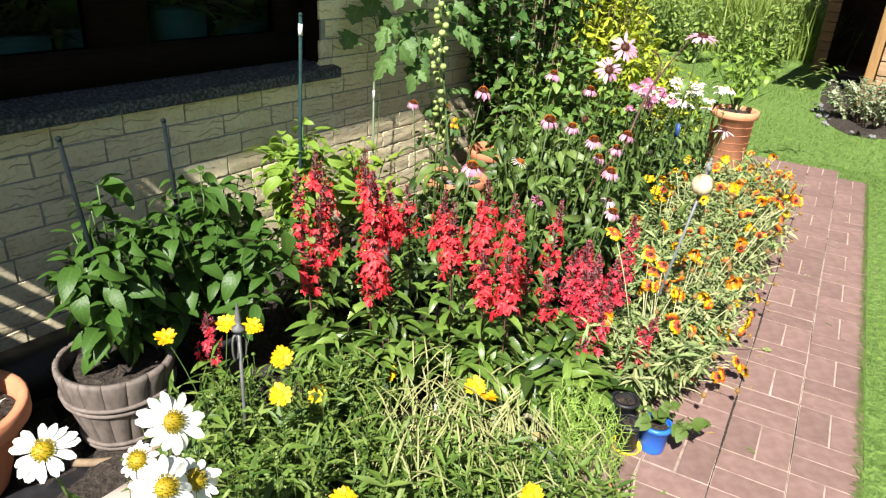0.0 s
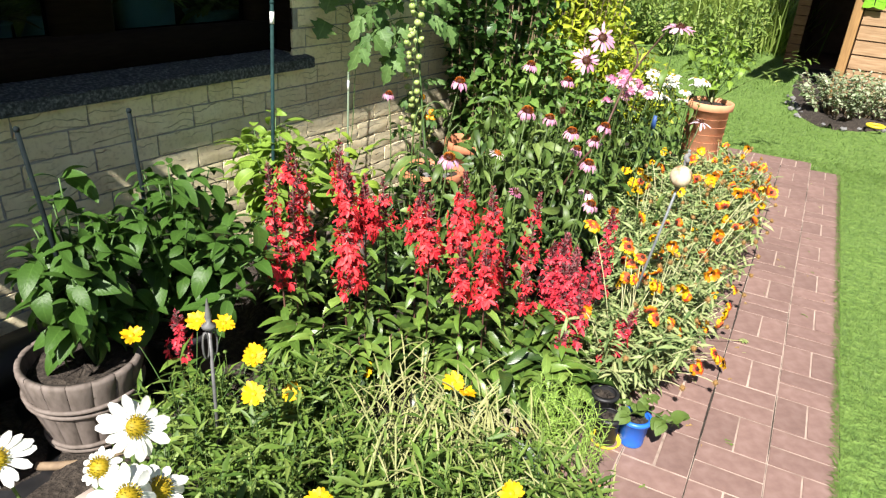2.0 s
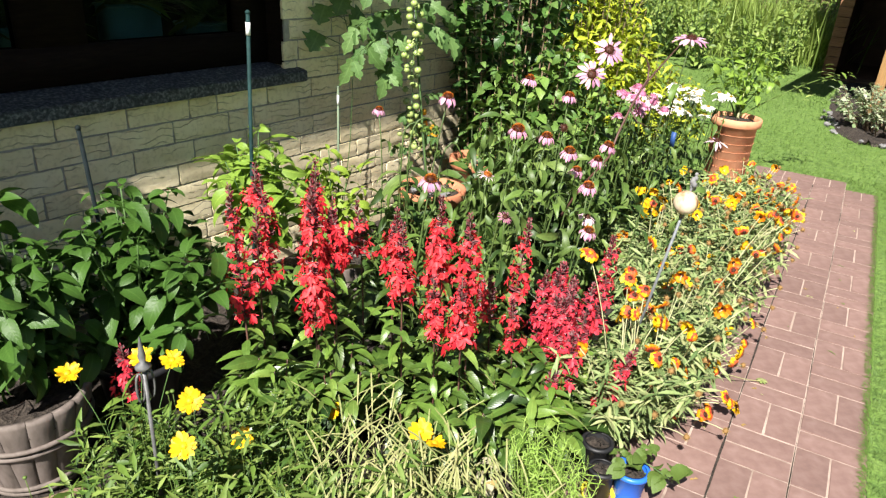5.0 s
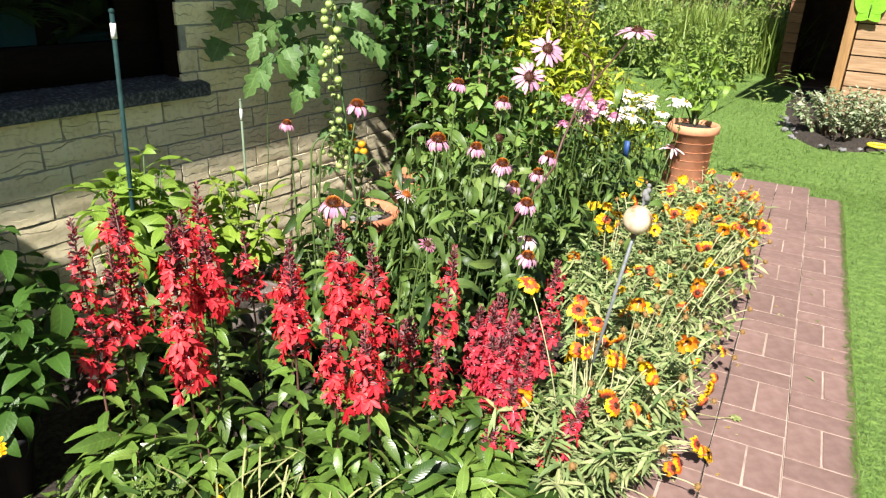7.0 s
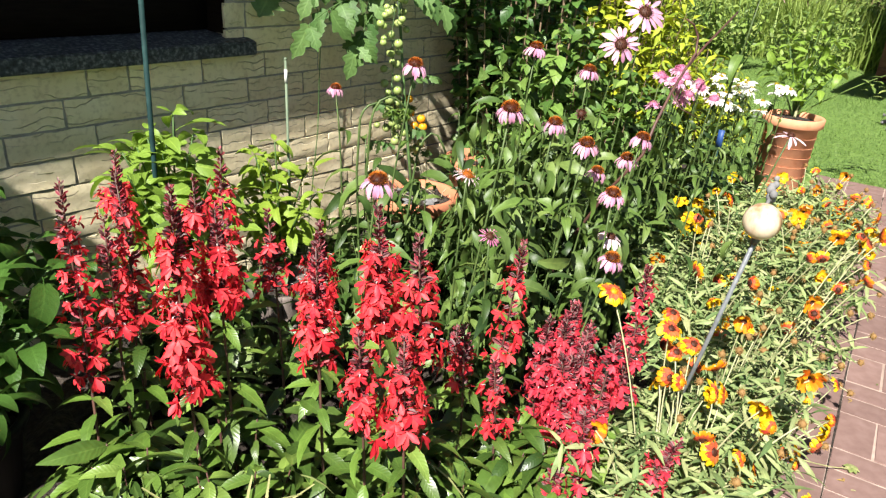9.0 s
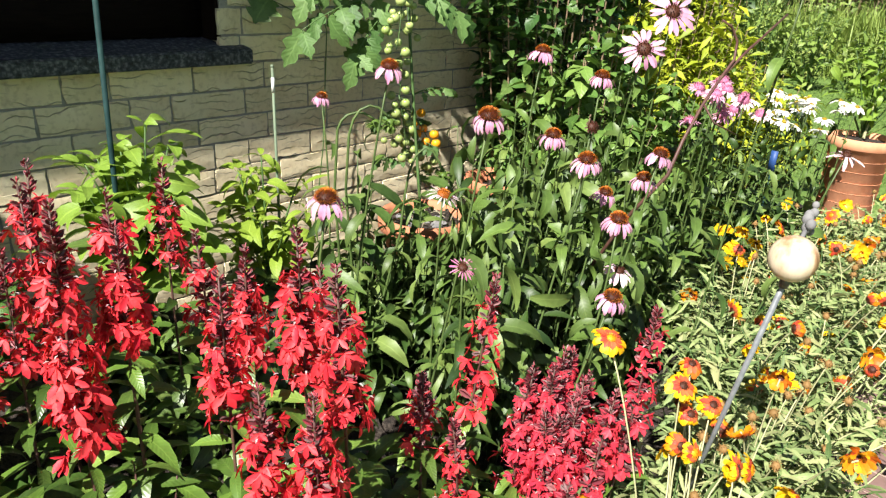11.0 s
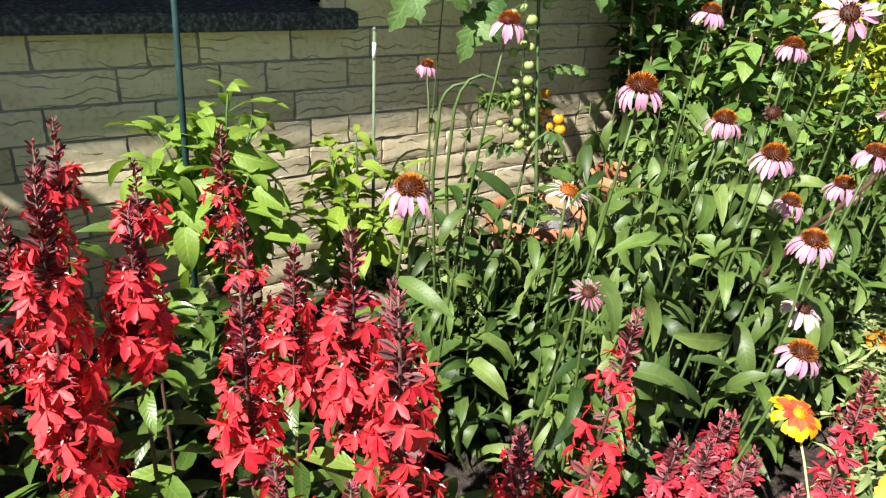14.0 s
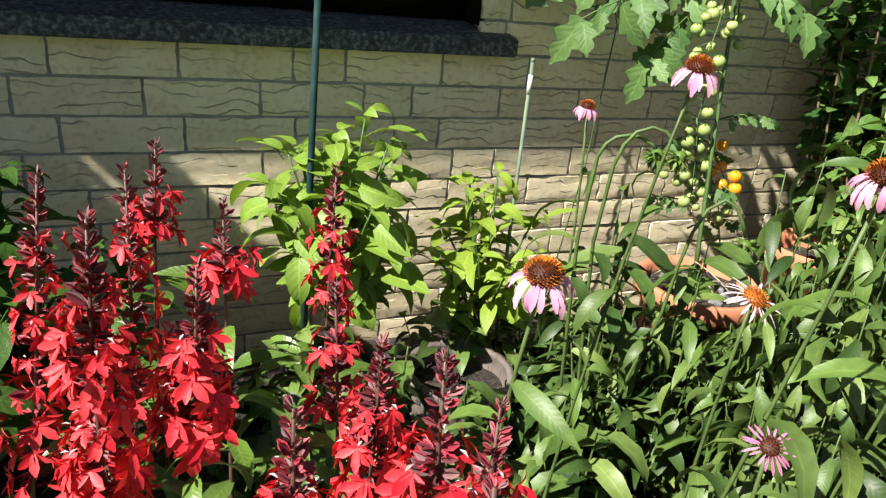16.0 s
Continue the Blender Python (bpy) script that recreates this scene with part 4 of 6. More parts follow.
for hd, ax, r in (((0.905, -1.190, 1.050), (-0.62, -0.5, 0.6), 0.066), ((0.845, -1.160, 0.960), (-0.66, -0.5, 0.55), 0.062), ((0.80, -1.520, 1.140), (-0.1, -0.1, 1), 0.062)):
    coneflower(hd, (hd[0] + 0.06, hd[1] + 0.12, 0.02), ax, r, droop=0.35, core_r=0.020, core_h=0.012, core=M_DCONE, petals=17, pw=0.22, leaves=6, label="large pink coneflower with spreading petals and a dark cone")
coneflower((0.43, -1.40, 0.56), (0.52, -1.3, 0.02), (-0.1, -0.3, 1), 0.038, M_PALE, M_DCONE, 0.7, 15, 5, 0.012, 0.008, label="pale coneflower with a flat dark centre")
coneflower((0.069, -1.283, 0.629), (0.14, -1.22, 0.02), (-0.3, -0.4, 0.8), 0.026, M_DPINK, M_DCONE, 0.2, 18, 5, 0.010, 0.006, pw=0.12, label="fading coneflower with thin pale petals")
coneflower((0.134, -1.167, 0.722), (0.20, -1.10, 0.02), (0.1, -0.3, 0.8), 0.036, M_PALE, M_CONE, 0.5, 20, 5, 0.014, 0.008, pw=0.11, label="fading coneflower with thin pale petals")
coneflower((1.04, -1.62, 0.76), (1.0, -1.45, 0.02), (0, -0.1, 1), 0.05, M_PALE, M_DCONE, 0.5, 11, 4, 0.012, 0.01, pw=0.18, label="faded coneflower with sparse pale petals")
coneflower((0.60, -1.19, 0.80), (0.66, -1.12, 0.02), (-0.5, -0.5, 0.4), 0.017, M_DCONE, M_DCONE, 0.2, 16, 3, 0.012, 0.008, label="spent coneflower with a dark brown centre")
for i in range(15):
    x, y, z = 1.42 + rng.uniform(-0.16, 0.2), -1.18 + rng.uniform(-0.12, 0.12), 0.78 + rng.uniform(-0.06, 0.06)
    coneflower((x, y, z), (x + 0.05, y + 0.08, 0.02), (rng.normal(-0.2, 0.2), rng.normal(-0.2, 0.2), 1), 0.036, M_PINK if i % 3 else M_PALE, M_DPINK, 0.6, 24, 4, 0.018, 0.014, pw=0.18, label="double pink coneflower in a loose group")
for i in range(26):
    x, y = 2.53 + rng.uniform(-0.25, 0.27), -1.05 + rng.uniform(-0.22, 0.16)
    z = 0.64 + rng.uniform(-0.07, 0.05)
    coneflower((x, y, z), (x + 0.03, y + 0.05, 0.02), (rng.normal(-0.1, 0.2), rng.normal(-0.1, 0.2), 1), 0.045, M_WHITE, M_YCONE, 0.5, 13, 4, 0.011, 0.007, pw=0.3, label="white daisy-like flower with a small yellow centre")
def clear_height(x, y, h):
    """Keep the growth low in the open strip before the terracotta pots."""
    dx, dy = x + 0.46, y + 1.64
    if 36 < math.degrees(math.atan2(dy, dx)) < 48.5 and rng.uniform() < 0.9:
        return min(h, max(0.2, 0.90 - 0.41 * math.hypot(dx, dy)) * rng.uniform(0.85, 1.2))
    return h


for i in range(17):  # leafy shoots between the stems
    x, y = rng.uniform(0.05, 1.5), rng.uniform(-1.36, -0.75)
    h = clear_height(x, y, rng.uniform(0.4, 0.68))
    bush("coneflower_foliage", (x, y, 0.02), h, 0.11, 5, 13, 0.118, 0.028, "lance", M_CONEL, "leafy coneflower shoots with long narrow leaves", "plant", "coneflower shoots", M_CSTEM, 1.2 if i % 2 else 2.2, -0.5 if i % 2 else 0.5, 0.35, 5, 0.0026, 0.2)
for i in range(12):
    x, y = rng.uniform(1.3, 2.5), rng.uniform(-1.2, -0.75)
    bush("coneflower_foliage", (x, y, 0.02), rng.uniform(0.4, 0.6), 0.15, 6, 13, 0.15, 0.035, "lance", M_CONEL, "leafy coneflower shoots with long narrow leaves", "plant", "coneflower shoots", M_CSTEM, 1.6, 0.5, 0.3, 3, 0.004, 0.12)

for i in range(22):  # low leaves behind the spikes, in front of the wall
    x, y = rng.uniform(-0.1, 1.35), rng.uniform(-0.95, -0.5)
    h = clear_height(x, y, rng.uniform(0.22, 0.40))
    bush("coneflower_foliage", (x, y, 0.02), h, 0.14, 7, 10, 0.12 if i % 2 else 0.075, 0.036 if i % 2 else 0.038, "lance" if i % 2 else "ovate", M_CONEL, "low leafy shoots with narrow green leaves", "plant", "coneflower shoots", M_CSTEM, 1.8, 0.5, 0.3, 4, 0.0035, 0.12)
for i in range(24):
    x, y = rng.uniform(0.45, 1.35), rng.uniform(-1.25, -0.6)
    h = clear_height(x, y, rng.uniform(0.6, 0.82))
    bush("coneflower_foliage", (x, y, 0.02), h, 0.12, 6, 14, 0.118, 0.029, "lance", M_CONEL, "tall leafy coneflower shoots with narrow leaves", "plant", "coneflower shoots", M_CSTEM, 1.2 if i % 2 else 2.2, -0.5 if i % 2 else 0.5, 0.35, 5, 0.0026, 0.25)

for x, y, h in ((0.58, -0.60, 0.40), (0.70, -0.66, 0.42), (0.82, -0.62, 0.36), (0.46, -0.52, 0.40), (1.0, -0.62, 0.40), (0.40, -0.60, 0.62), (0.48, -0.66, 0.58), (0.35, -0.70, 0.52), (0.56, -0.72, 0.55)):
    bush("coneflower_foliage", (x, y, 0.02), clear_height(x, y, h), 0.11, 5, 9, 0.12, 0.034, "lance", M_CONEL, "leafy shoots in front of the terracotta pots", "plant", "coneflower shoots", M_CSTEM, 1.3, 0.2, 0.3, 4, 0.0035, 0.15)

for i in range(9):  # low leaves at the feet of the terracotta pots
    x, y = 0.62 + 0.09 * i + rng.uniform(-0.03, 0.03), -0.66 + 0.02 * i + rng.uniform(-0.05, 0.05)
    bush("coneflower_foliage", (x, y, 0.02), rng.uniform(0.24, 0.36), 0.10, 5, 9, 0.10, 0.03, "lance", M_CONEL, "low leafy shoots before the terracotta pots", "plant", "coneflower shoots", M_CSTEM, 1.3, 0.3, 0.3, 4, 0.0026, 0.15)

for x, y, h in ((0.52, -0.62, 0.30), (0.60, -0.70, 0.30), (0.68, -0.74, 0.28), (0.60, -0.60, 0.26), (0.50, -0.74, 0.50), (0.76, -0.72, 0.26), (0.58, -0.64, 0.50), (0.46, -0.80, 0.56)):
    bush("coneflower_foliage", (x, y, 0.02), h, 0.10, 6, 9, 0.10, 0.028, "lance", M_CONEL, "low leafy shoots before the terracotta pots", "plant", "coneflower shoots", M_CSTEM, 1.3, 0.3, 0.3, 4, 0.0026, 0.15)

g = Geo()
tube(g, [(0.86, -0.98, 0.0), (0.84, -1.08, 0.30), (0.79, -1.22, 0.55), (0.80, -1.30, 0.677), (0.85, -1.30, 0.757), (0.93, -1.30, 0.84), (1.005, -1.30, 0.897), (1.07, -1.30, 0.94), (1.09, -1.29, 0.985), (1.06, -1.28, 1.02), (1.02, -1.27, 1.035)], 0.0055, 0.003, 7)
tube(g, [(1.005, -1.30, 0.897), (1.144, -1.30, 0.958), (1.22, -1.30, 0.985), (1.36, -1.31, 1.05)], 0.0045, 0.003, 6)
tube(g, [(0.93, -1.30, 0.84), (0.92, -1.34, 0.80), (0.98, -1.38, 0.77)], 0.003, 0.0015, 5)
solo("bare_branch", g, M_DSTEM, "bare brown woody branch between the coneflowers", "branch")
for hd, out, up, foot in (((0.295, -0.838, 0.786), 0.050, 0.034, (0.28, -0.74)), ((0.270, -0.815, 0.783), 0.046, 0.020, (0.25, -0.72)), ((0.491, -0.834, 0.623), 0.054, 0.070, (0.30, -0.72))):
    hd, side = V(*hd), V(-0.905, 0.424, 0.0)
    ob = thing("nodding_bud", (foot[0], foot[1], 0.02), "hooked green stem with a nodding flower bud", "flower", "nodding buds")
    g = Geo()
    low = hd + side * 2.1 * out - V(0, 0, 0.16)
    hook = [hd + side * out * a + V(0, 0, up * b) for a, b in ((1.95, -0.9), (1.75, 0.1), (1.45, 0.72), (1.0, 1.0), (0.6, 0.88), (0.25, 0.45), (0.05, 0.1))]
    tube(g, [V(foot[0], foot[1], 0.02), (V(foot[0], foot[1], 0.02) + low) / 2 + V(0.01, 0, 0), low] + hook, 0.0032, 0.0030, 8)
    part("stem", g, M_CSTEM, ob)
    lg, n = Geo(), 13
    t = rng.uniform(0.15, 1.0, n)[:, None]
    a = np.arange(n) * 2.4
    blades(lg, V(foot[0], foot[1], 0.02) * (1 - t) + low * t, np.stack([np.cos(a), np.sin(a), rng.normal(0.2, 0.3, n)], 1), rng.uniform(0.07, 0.13, n), rng.uniform(0.018, 0.03, n), "lance", 1.9, 0.3, 5, rng.normal(0, 0.4, n))
    part("foliage", lg, M_CONEL, ob)
    g = Geo()
    dd = sphere_dirs(80, -1, 0.6)
    blades(g, hd - V(0, 0, 0.008) + dd * 0.008, dd, 0.018, 0.006, "lance", 0.4, 0.3, 2)
    ball(g, hd - V(0, 0, 0.008), 0.012, 9, 6)
    part("bud", g, M_FEATH, ob)

# ---- gaillardias along the path ----
def gaillardia(x, y, r, h, n_leaf, heads, seeds):
    ob = thing("gaillardia", (x, y, 0.0), "sprawling gaillardia with orange and yellow flowers", "flower", "gaillardias")
    st, lv, ps = Geo(), Geo(), Geo()
    k = max(6, n_leaf // 22)
    for _ in range(k):
        a, q = rng.uniform(0, 6.28), math.sqrt(rng.uniform(0, 1))
        tip = V(x + math.cos(a) * r * q, y + math.sin(a) * r * q, h * rng.uniform(0.5, 1.0))
        grow(st, lv, V(x + 0.5 * r * math.cos(a) * q, y + 0.5 * r * math.sin(a) * q, 0.01), tip, (0, 0, 0.05), 0.002, 0.0012, 29, 0.064, 0.0115, "lance", 0.9, 0.4, 0.3, 3, 0.1)
    for hx, hy, hz, ax in heads:
        root = V(x + (hx - x) * 0.25, y + (hy - y) * 0.25, 0.02)
        tube(ps, bezier(root, V(hx, hy, hz) - unit(ax) * 0.006, (rng.normal(0, 0.02), rng.normal(0, 0.02), 0.05 + 0.1 * hz), 8), 0.0020, 0.0016, 5)
    for sx, sy, sz in seeds:
        root = V(x + (sx - x) * 0.25, y + (sy - y) * 0.25, 0.02)
        tube(ps, bezier(root, V(sx, sy, sz), (0, 0, 0.06), 8), 0.0018, 0.0015, 5)
    part("stem_growth", st, M_STEM, ob)
    part("foliage", lv, M_GAIL, ob)
    part("flower_stalk_growth", ps, M_PSTEM, ob, "pale arching stalks")
    for hx, hy, hz, ax in heads:
        kind = rng.uniform()
        flower_head(ob, (hx, hy, hz), ax, rng.uniform(0.024, 0.035), int(rng.integers(13, 18)), M_YEL if kind < 0.62 else M_ORA, M_ORA if kind < 0.3 else M_DCONE, 0.009, 0.006,
                    rng.uniform(0.6, 2.4), 0.40, 0.15, M_ORED, prof="notch", spines=60)
    for sx, sy, sz in seeds:
        sg = Geo()
        dd = sphere_dirs(60)
        blades(sg, V(sx, sy, sz) + dd * 0.006, dd, 0.007, 0.004, "lobe", 0, 0.5, 1)
        ball(sg, (sx, sy, sz), 0.009, 8, 5)
        part("seed_head", sg, M_SEED, ob, "brown round seed head")
    return ob


GX = [(0.15, -1.70), (0.35, -1.72), (0.55, -1.70), (0.78, -1.68), (0.9, -1.55), (1.05, -1.70), (1.25, -1.6), (1.45, -1.68), (1.65, -1.58), (1.85, -1.66), (2.05, -1.56), (2.25, -1.62), (2.45, -1.5), (1.2, -1.42), (1.6, -1.4), (2.0, -1.36)]
for i, (x, y) in enumerate(GX):
    far = x > 1.3
    heads, seeds = [], []
    for _ in range(9 if far else 4):
        heads.append((x + rng.uniform(-0.2, 0.2), y + rng.uniform(-0.22, 0.14), rng.uniform(0.2, 0.42 if x < 1.7 else 0.32), (rng.normal(0.1, 0.9), rng.normal(-0.1, 0.9), rng.uniform(-0.5, 0.8))))
    for _ in range(10):
        seeds.append((x + rng.uniform(-0.2, 0.2), y + rng.uniform(-0.28, 0.12), rng.uniform(0.06, 0.36)))
    gaillardia(x, y, 0.24, 0.32, 900, heads, seeds)
EDGE = [(0.188, -1.527, 0.545, (-0.2, -0.4, 0.9)), (0.24, -1.69, 0.37, (-0.2, -0.8, 0.4)), (0.255, -1.66, 0.36, (-0.5, -0.7, 0.4)), (0.30, -1.65, 0.40, (-0.3, -0.4, 0.8)), (0.342, -1.671, 0.411, (-0.3, -0.4, 0.8)),
        (0.274, -1.635, 0.464, (-0.3, -0.4, 0.8)), (0.436, -1.585, 0.419, (-0.2, -0.3, 0.9)), (0.293, -1.747, 0.342, (-0.1, -0.8, 0.3)), (0.34, -1.76, 0.32, (0.2, -0.8, 0.2)), (0.776, -1.636, 0.27, (0.1, -0.8, -0.2)), (0.74, -1.64, 0.25, (-0.4, -0.7, -0.1)),
        (0.80, -1.641, 0.25, (0.3, -0.8, 0.0)), (0.215, -1.846, 0.274, (0.2, -0.8, 0.5)), (0.17, -1.80, 0.29, (-0.2, -0.8, 0.5)), (0.26, -1.87, 0.22, (0.4, -0.8, 0.2)), (0.424, -1.93, 0.167, (0.2, -0.9, -0.2)), (0.40, -1.90, 0.20, (-0.2, -0.9, 0.1)),
        (0.46, -1.92, 0.17, (0.4, -0.8, -0.1)), (0.614, -1.958, 0.158, (0.2, -0.9, -0.2)), (0.60, -1.95, 0.12, (-0.3, -0.9, -0.3)), (0.64, -1.96, 0.19, (0.4, -0.8, 0.2)), (0.257, -1.95, 0.108, (-0.2, -0.7, 0.6)), (0.30, -1.96, 0.10, (0.2, -0.8, 0.4)), (0.216, -1.875, 0.10, (-0.3, -0.7, 0.6)),
        (0.415, -1.997, 0.085, (0.3, -0.8, 0.3)), (0.38, -1.98, 0.12, (-0.1, -0.8, 0.5)), (0.44, -2.01, 0.06, (0.5, -0.7, 0.1)), (0.95, -1.93, 0.12, (0.2, -0.8, 0.4)), (1.438, -1.863, 0.39, (-0.1, -0.7, 0.6)), (1.40, -1.84, 0.42, (-0.4, -0.4, 0.7)), (1.46, -1.84, 0.36, (0.2, -0.8, 0.3))]
MARI = [(1.505, -1.30, 0.25), (1.45, -1.27, 0.30), (1.55, -1.25, 0.28), (1.62, -1.22, 0.24), (1.67, -1.22, 0.21), (1.58, -1.30, 0.22), (1.70, -1.16, 0.28), (1.52, -1.20, 0.33), (1.64, -1.28, 0.19), (1.48, -1.34, 0.2)]
mari = bush("marigold", (1.57, -1.22, 0.02), 0.24, 0.18, 20, 14, 0.05, 0.014, "lance", M_WILD, "yellow-orange marigolds with dark green leaves", "flower", "", None, 0.8, 0.4, 0.3, 2, 0.002, 0.15)
for mx, my, mz in MARI:
    flower_head(mari, (mx, my, mz), (rng.normal(-0.3, 0.2), rng.normal(-0.4, 0.2), 0.7), 0.026, 15, M_YEL, M_ORA, 0.010, 0.008, 0.3, 0.5, 0.3, M_YEL, spines=24)
gaillardia(0.22, -1.72, 0.2, 0.26, 420, EDGE, [(0.3, -1.9, 0.12), (0.02, -1.86, 0.2), (0.1, -1.82, 0.24), (0.26, -2.02, 0.08), (0.72, -1.96, 0.06)])

# ---- coreopsis and low plants near the tub ----
YELLOW = [(-1.06, -0.80, 0.42), (-0.92, -0.88, 0.43), (-0.86, -0.91, 0.405), (-0.98, -1.157, 0.47), (-1.05, -1.23, 0.435), (-0.84, -1.14, 0.27), (-0.56, -1.16, 0.20), (-0.51, -1.18, 0.21), (-0.578, -1.476, 0.31), (-0.565, -1.51, 0.285), (-1.12, -1.49, 0.33), (-0.86, -1.80, 0.33)]
MATS = [(-1.0, -0.92), (-0.88, -1.02), (-0.98, -1.15), (-0.85, -1.25), (-1.08, -1.32), (-0.92, -1.42), (-1.06, -1.55), (-0.84, -1.60), (-1.1, -1.75), (-0.95, -1.82), (-0.75, -1.72), (-0.72, -1.15), (-0.76, -1.52), (-1.2, -1.1), (-1.22, -1.45), (-0.70, -1.84), (-1.25, -1.85), (-0.8, -1.9), (-1.30, -1.38), (-1.36, -1.58), (-1.18, -1.28), (-1.38, -1.75)]
done = set()
for x, y in MATS:
    ob = bush("coreopsis", (x, y, 0.02), 0.32, 0.16, 27, 18, 0.056, 0.0118, "lance", M_FEATH, "feathery green coreopsis clump with yellow flowers", "flower", "coreopsis clumps", None, 0.5, 0.7, 0.3, 2, 0.0016, 0.12, low=0.5, base_r=0.5)
    for _ in range(5):
        bx, by, bz = x + rng.uniform(-0.13, 0.13), y + rng.uniform(-0.13, 0.13), rng.uniform(0.26, 0.37)
        bg_ = Geo()
        tube(bg_, bezier((bx, by, 0.16), (bx, by, bz), (0.01, 0, 0), 4), 0.0011, 0.0009, 4)
        ball(bg_, (bx, by, bz), rng.uniform(0.004, 0.0065), 7, 5, 0.8)
        part("bud", bg_, M_FEATH, ob)
    for k, (fx, fy, fz) in enumerate(YELLOW):
        if k not in done and math.hypot(fx - x, fy - y) < 0.27:
            done.add(k)
            sg = Geo()
            tube(sg, bezier((x, y, 0.05), (fx, fy, fz), (0.01, 0, 0.06), 7), 0.0015, 0.001, 5)
            part("flower_stalk", sg, M_STEM, ob)
            hd = flower_head(ob, (fx, fy, fz), (rng.normal(-0.3, 0.2), rng.normal(-0.4, 0.2), 0.8), 0.030, 16, M_YEL, M_YEL, 0.009, 0.006, 0.1, 0.42, 0.25, M_YEL, spines=30)

herb = bush("rosemary", (-0.33, -1.69, 0.02), 0.25, 0.10, 40, 26, 0.030, 0.0060, "strap", M_HERB, "bright green rosemary clump at the path edge", "herb", "", M_PSTEMG, 0.2, 0.9, 0.2, 1, 0.002, 0.1, low=0.7, base_r=0.6)
bush("rosemary", (-0.35, -1.77, 0.02), 0.2, 0.11, 30, 26, 0.030, 0.0060, "strap", M_HERB, "bright green rosemary clump at the path edge", "herb", "", M_PSTEMG, 0.2, 0.9, 0.2, 1, 0.002, 0.1, low=0.7, base_r=0.6)
g = Geo()
n = 520
p = np.stack([rng.normal(-0.64, 0.13, n), rng.normal(-1.50, 0.14, n), rng.uniform(0.10, 0.33, n)], 1)
a = rng.normal(3.9, 0.7, n)
blades(g, p, np.stack([np.cos(a), np.sin(a), rng.normal(0.15, 0.25, n)], 1), rng.uniform(0.07, 0.18, n), 0.0050, "strap", 0.9, 0.2, 3)
solo("dry_grass", g, M_STRAW, "pale dry grass tuft lying over", "grass", kind="stuff")

bottle = thing("plastic_bottle", (-0.47, -1.705, 0.0), "crushed clear plastic bottle between the low plants", "bottle")
g = Geo()
lathe(g, [(0.001, 0.0), (0.026, 0.002), (0.029, 0.012), (0.027, 0.03), (0.029, 0.045), (0.026, 0.062), (0.028, 0.085), (0.022, 0.102), (0.011, 0.118), (0.011, 0.128)], (0, 0, 0), 18, 0.0012)
ax = unit(V(-0.25, 0.45, 0.86))
a0 = unit(np.cross(ax, V(1, 0, 0)))
b0 = np.cross(ax, a0)
g.v[-1] = V(-0.468, -1.712, 0.03) + g.v[-1][:, :1] * a0 + g.v[-1][:, 1:2] * b0 + g.v[-1][:, 2:3] * ax
part("body", g, M_CLEAR, bottle)
for x, y, z, s, yaw in ((-0.438, -1.748, 0.03, 0.045, 20), (-0.400, -1.848, 0.015, 0.05, 70), (-0.478, -1.634, 0.05, 0.035, 120)):
    g = Geo()
    a = np.linspace(-0.5, 0.5, 6)
    v = [(s * math.sin(q) * k, s * (math.cos(q) * k - 1), h) for k in (1.0, 0.86) for q in a for h in (0.0, s * 0.5)]
    f = [[2 * i, 2 * i + 2, 2 * i + 3, 2 * i + 1] for i in range(5)] + [[12 + 2 * i, 13 + 2 * i, 15 + 2 * i, 14 + 2 * i] for i in range(5)]
    f += [[2 * i + 1, 2 * i + 3, 15 + 2 * i, 13 + 2 * i] for i in range(5)] + [[2 * i, 12 + 2 * i, 14 + 2 * i, 2 * i + 2] for i in range(5)] + [[0, 1, 13, 12], [10, 22, 23, 11]]
    g.add(v, f)
    solo("pot_shard", g, M_TERRA, "broken terracotta pot shard on the soil", "shard", "pot shards", smooth=False).matrix_basis = pose(x, y, z, 35, 0, yaw)
for i in range(9):
    g = Geo()
    p = V(-0.43 + rng.normal(0, 0.035), -1.58 + rng.normal(0, 0.04), rng.uniform(0.09, 0.16))
    a = rng.uniform(0, 6.28)
    blades(g, [p], [V(math.cos(a), math.sin(a), 0.25)], rng.uniform(0.04, 0.065), rng.uniform(0.018, 0.026), "ovate", rng.uniform(0.3, 1.2), 0.4, 4, rng.normal(0, 0.4))
    tube(g, [p, (p[0] + 0.01, p[1], 0.0)], 0.0012, 0.0012, 4)
    solo("dry_leaf", g, M_SEED if i % 3 == 0 else M_DRY, "pale dried leaf at the foot of the plants", "leaf", "dried leaves")

# ---- white daisies close to the camera's start ----
for hd, ax, r in (((-1.638, -1.427, 0.772), (-0.3, -0.5, 0.8), 0.044), ((-1.508, -1.527, 0.791), (-0.1, -0.85, 0.6), 0.047), ((-1.584, -1.618, 0.782), (-0.1, -0.7, 0.7), 0.045), ((-1.534, -1.604, 0.748), (0.1, -0.5, 0.8), 0.040), ((-1.53, -1.46, 0.70), (-0.5, -0.2, 0.7), 0.030)):
    coneflower(hd, (-1.52 + rng.normal(0, 0.03), -1.40 + rng.normal(0, 0.03), 0.02), ax, r * 0.97, M_WHITE, M_YCONE, 0.4, 15, 8, 0.0145, 0.011, pw=0.35, label="large white daisy with a yellow centre", bow=(0, 0, 0.05))

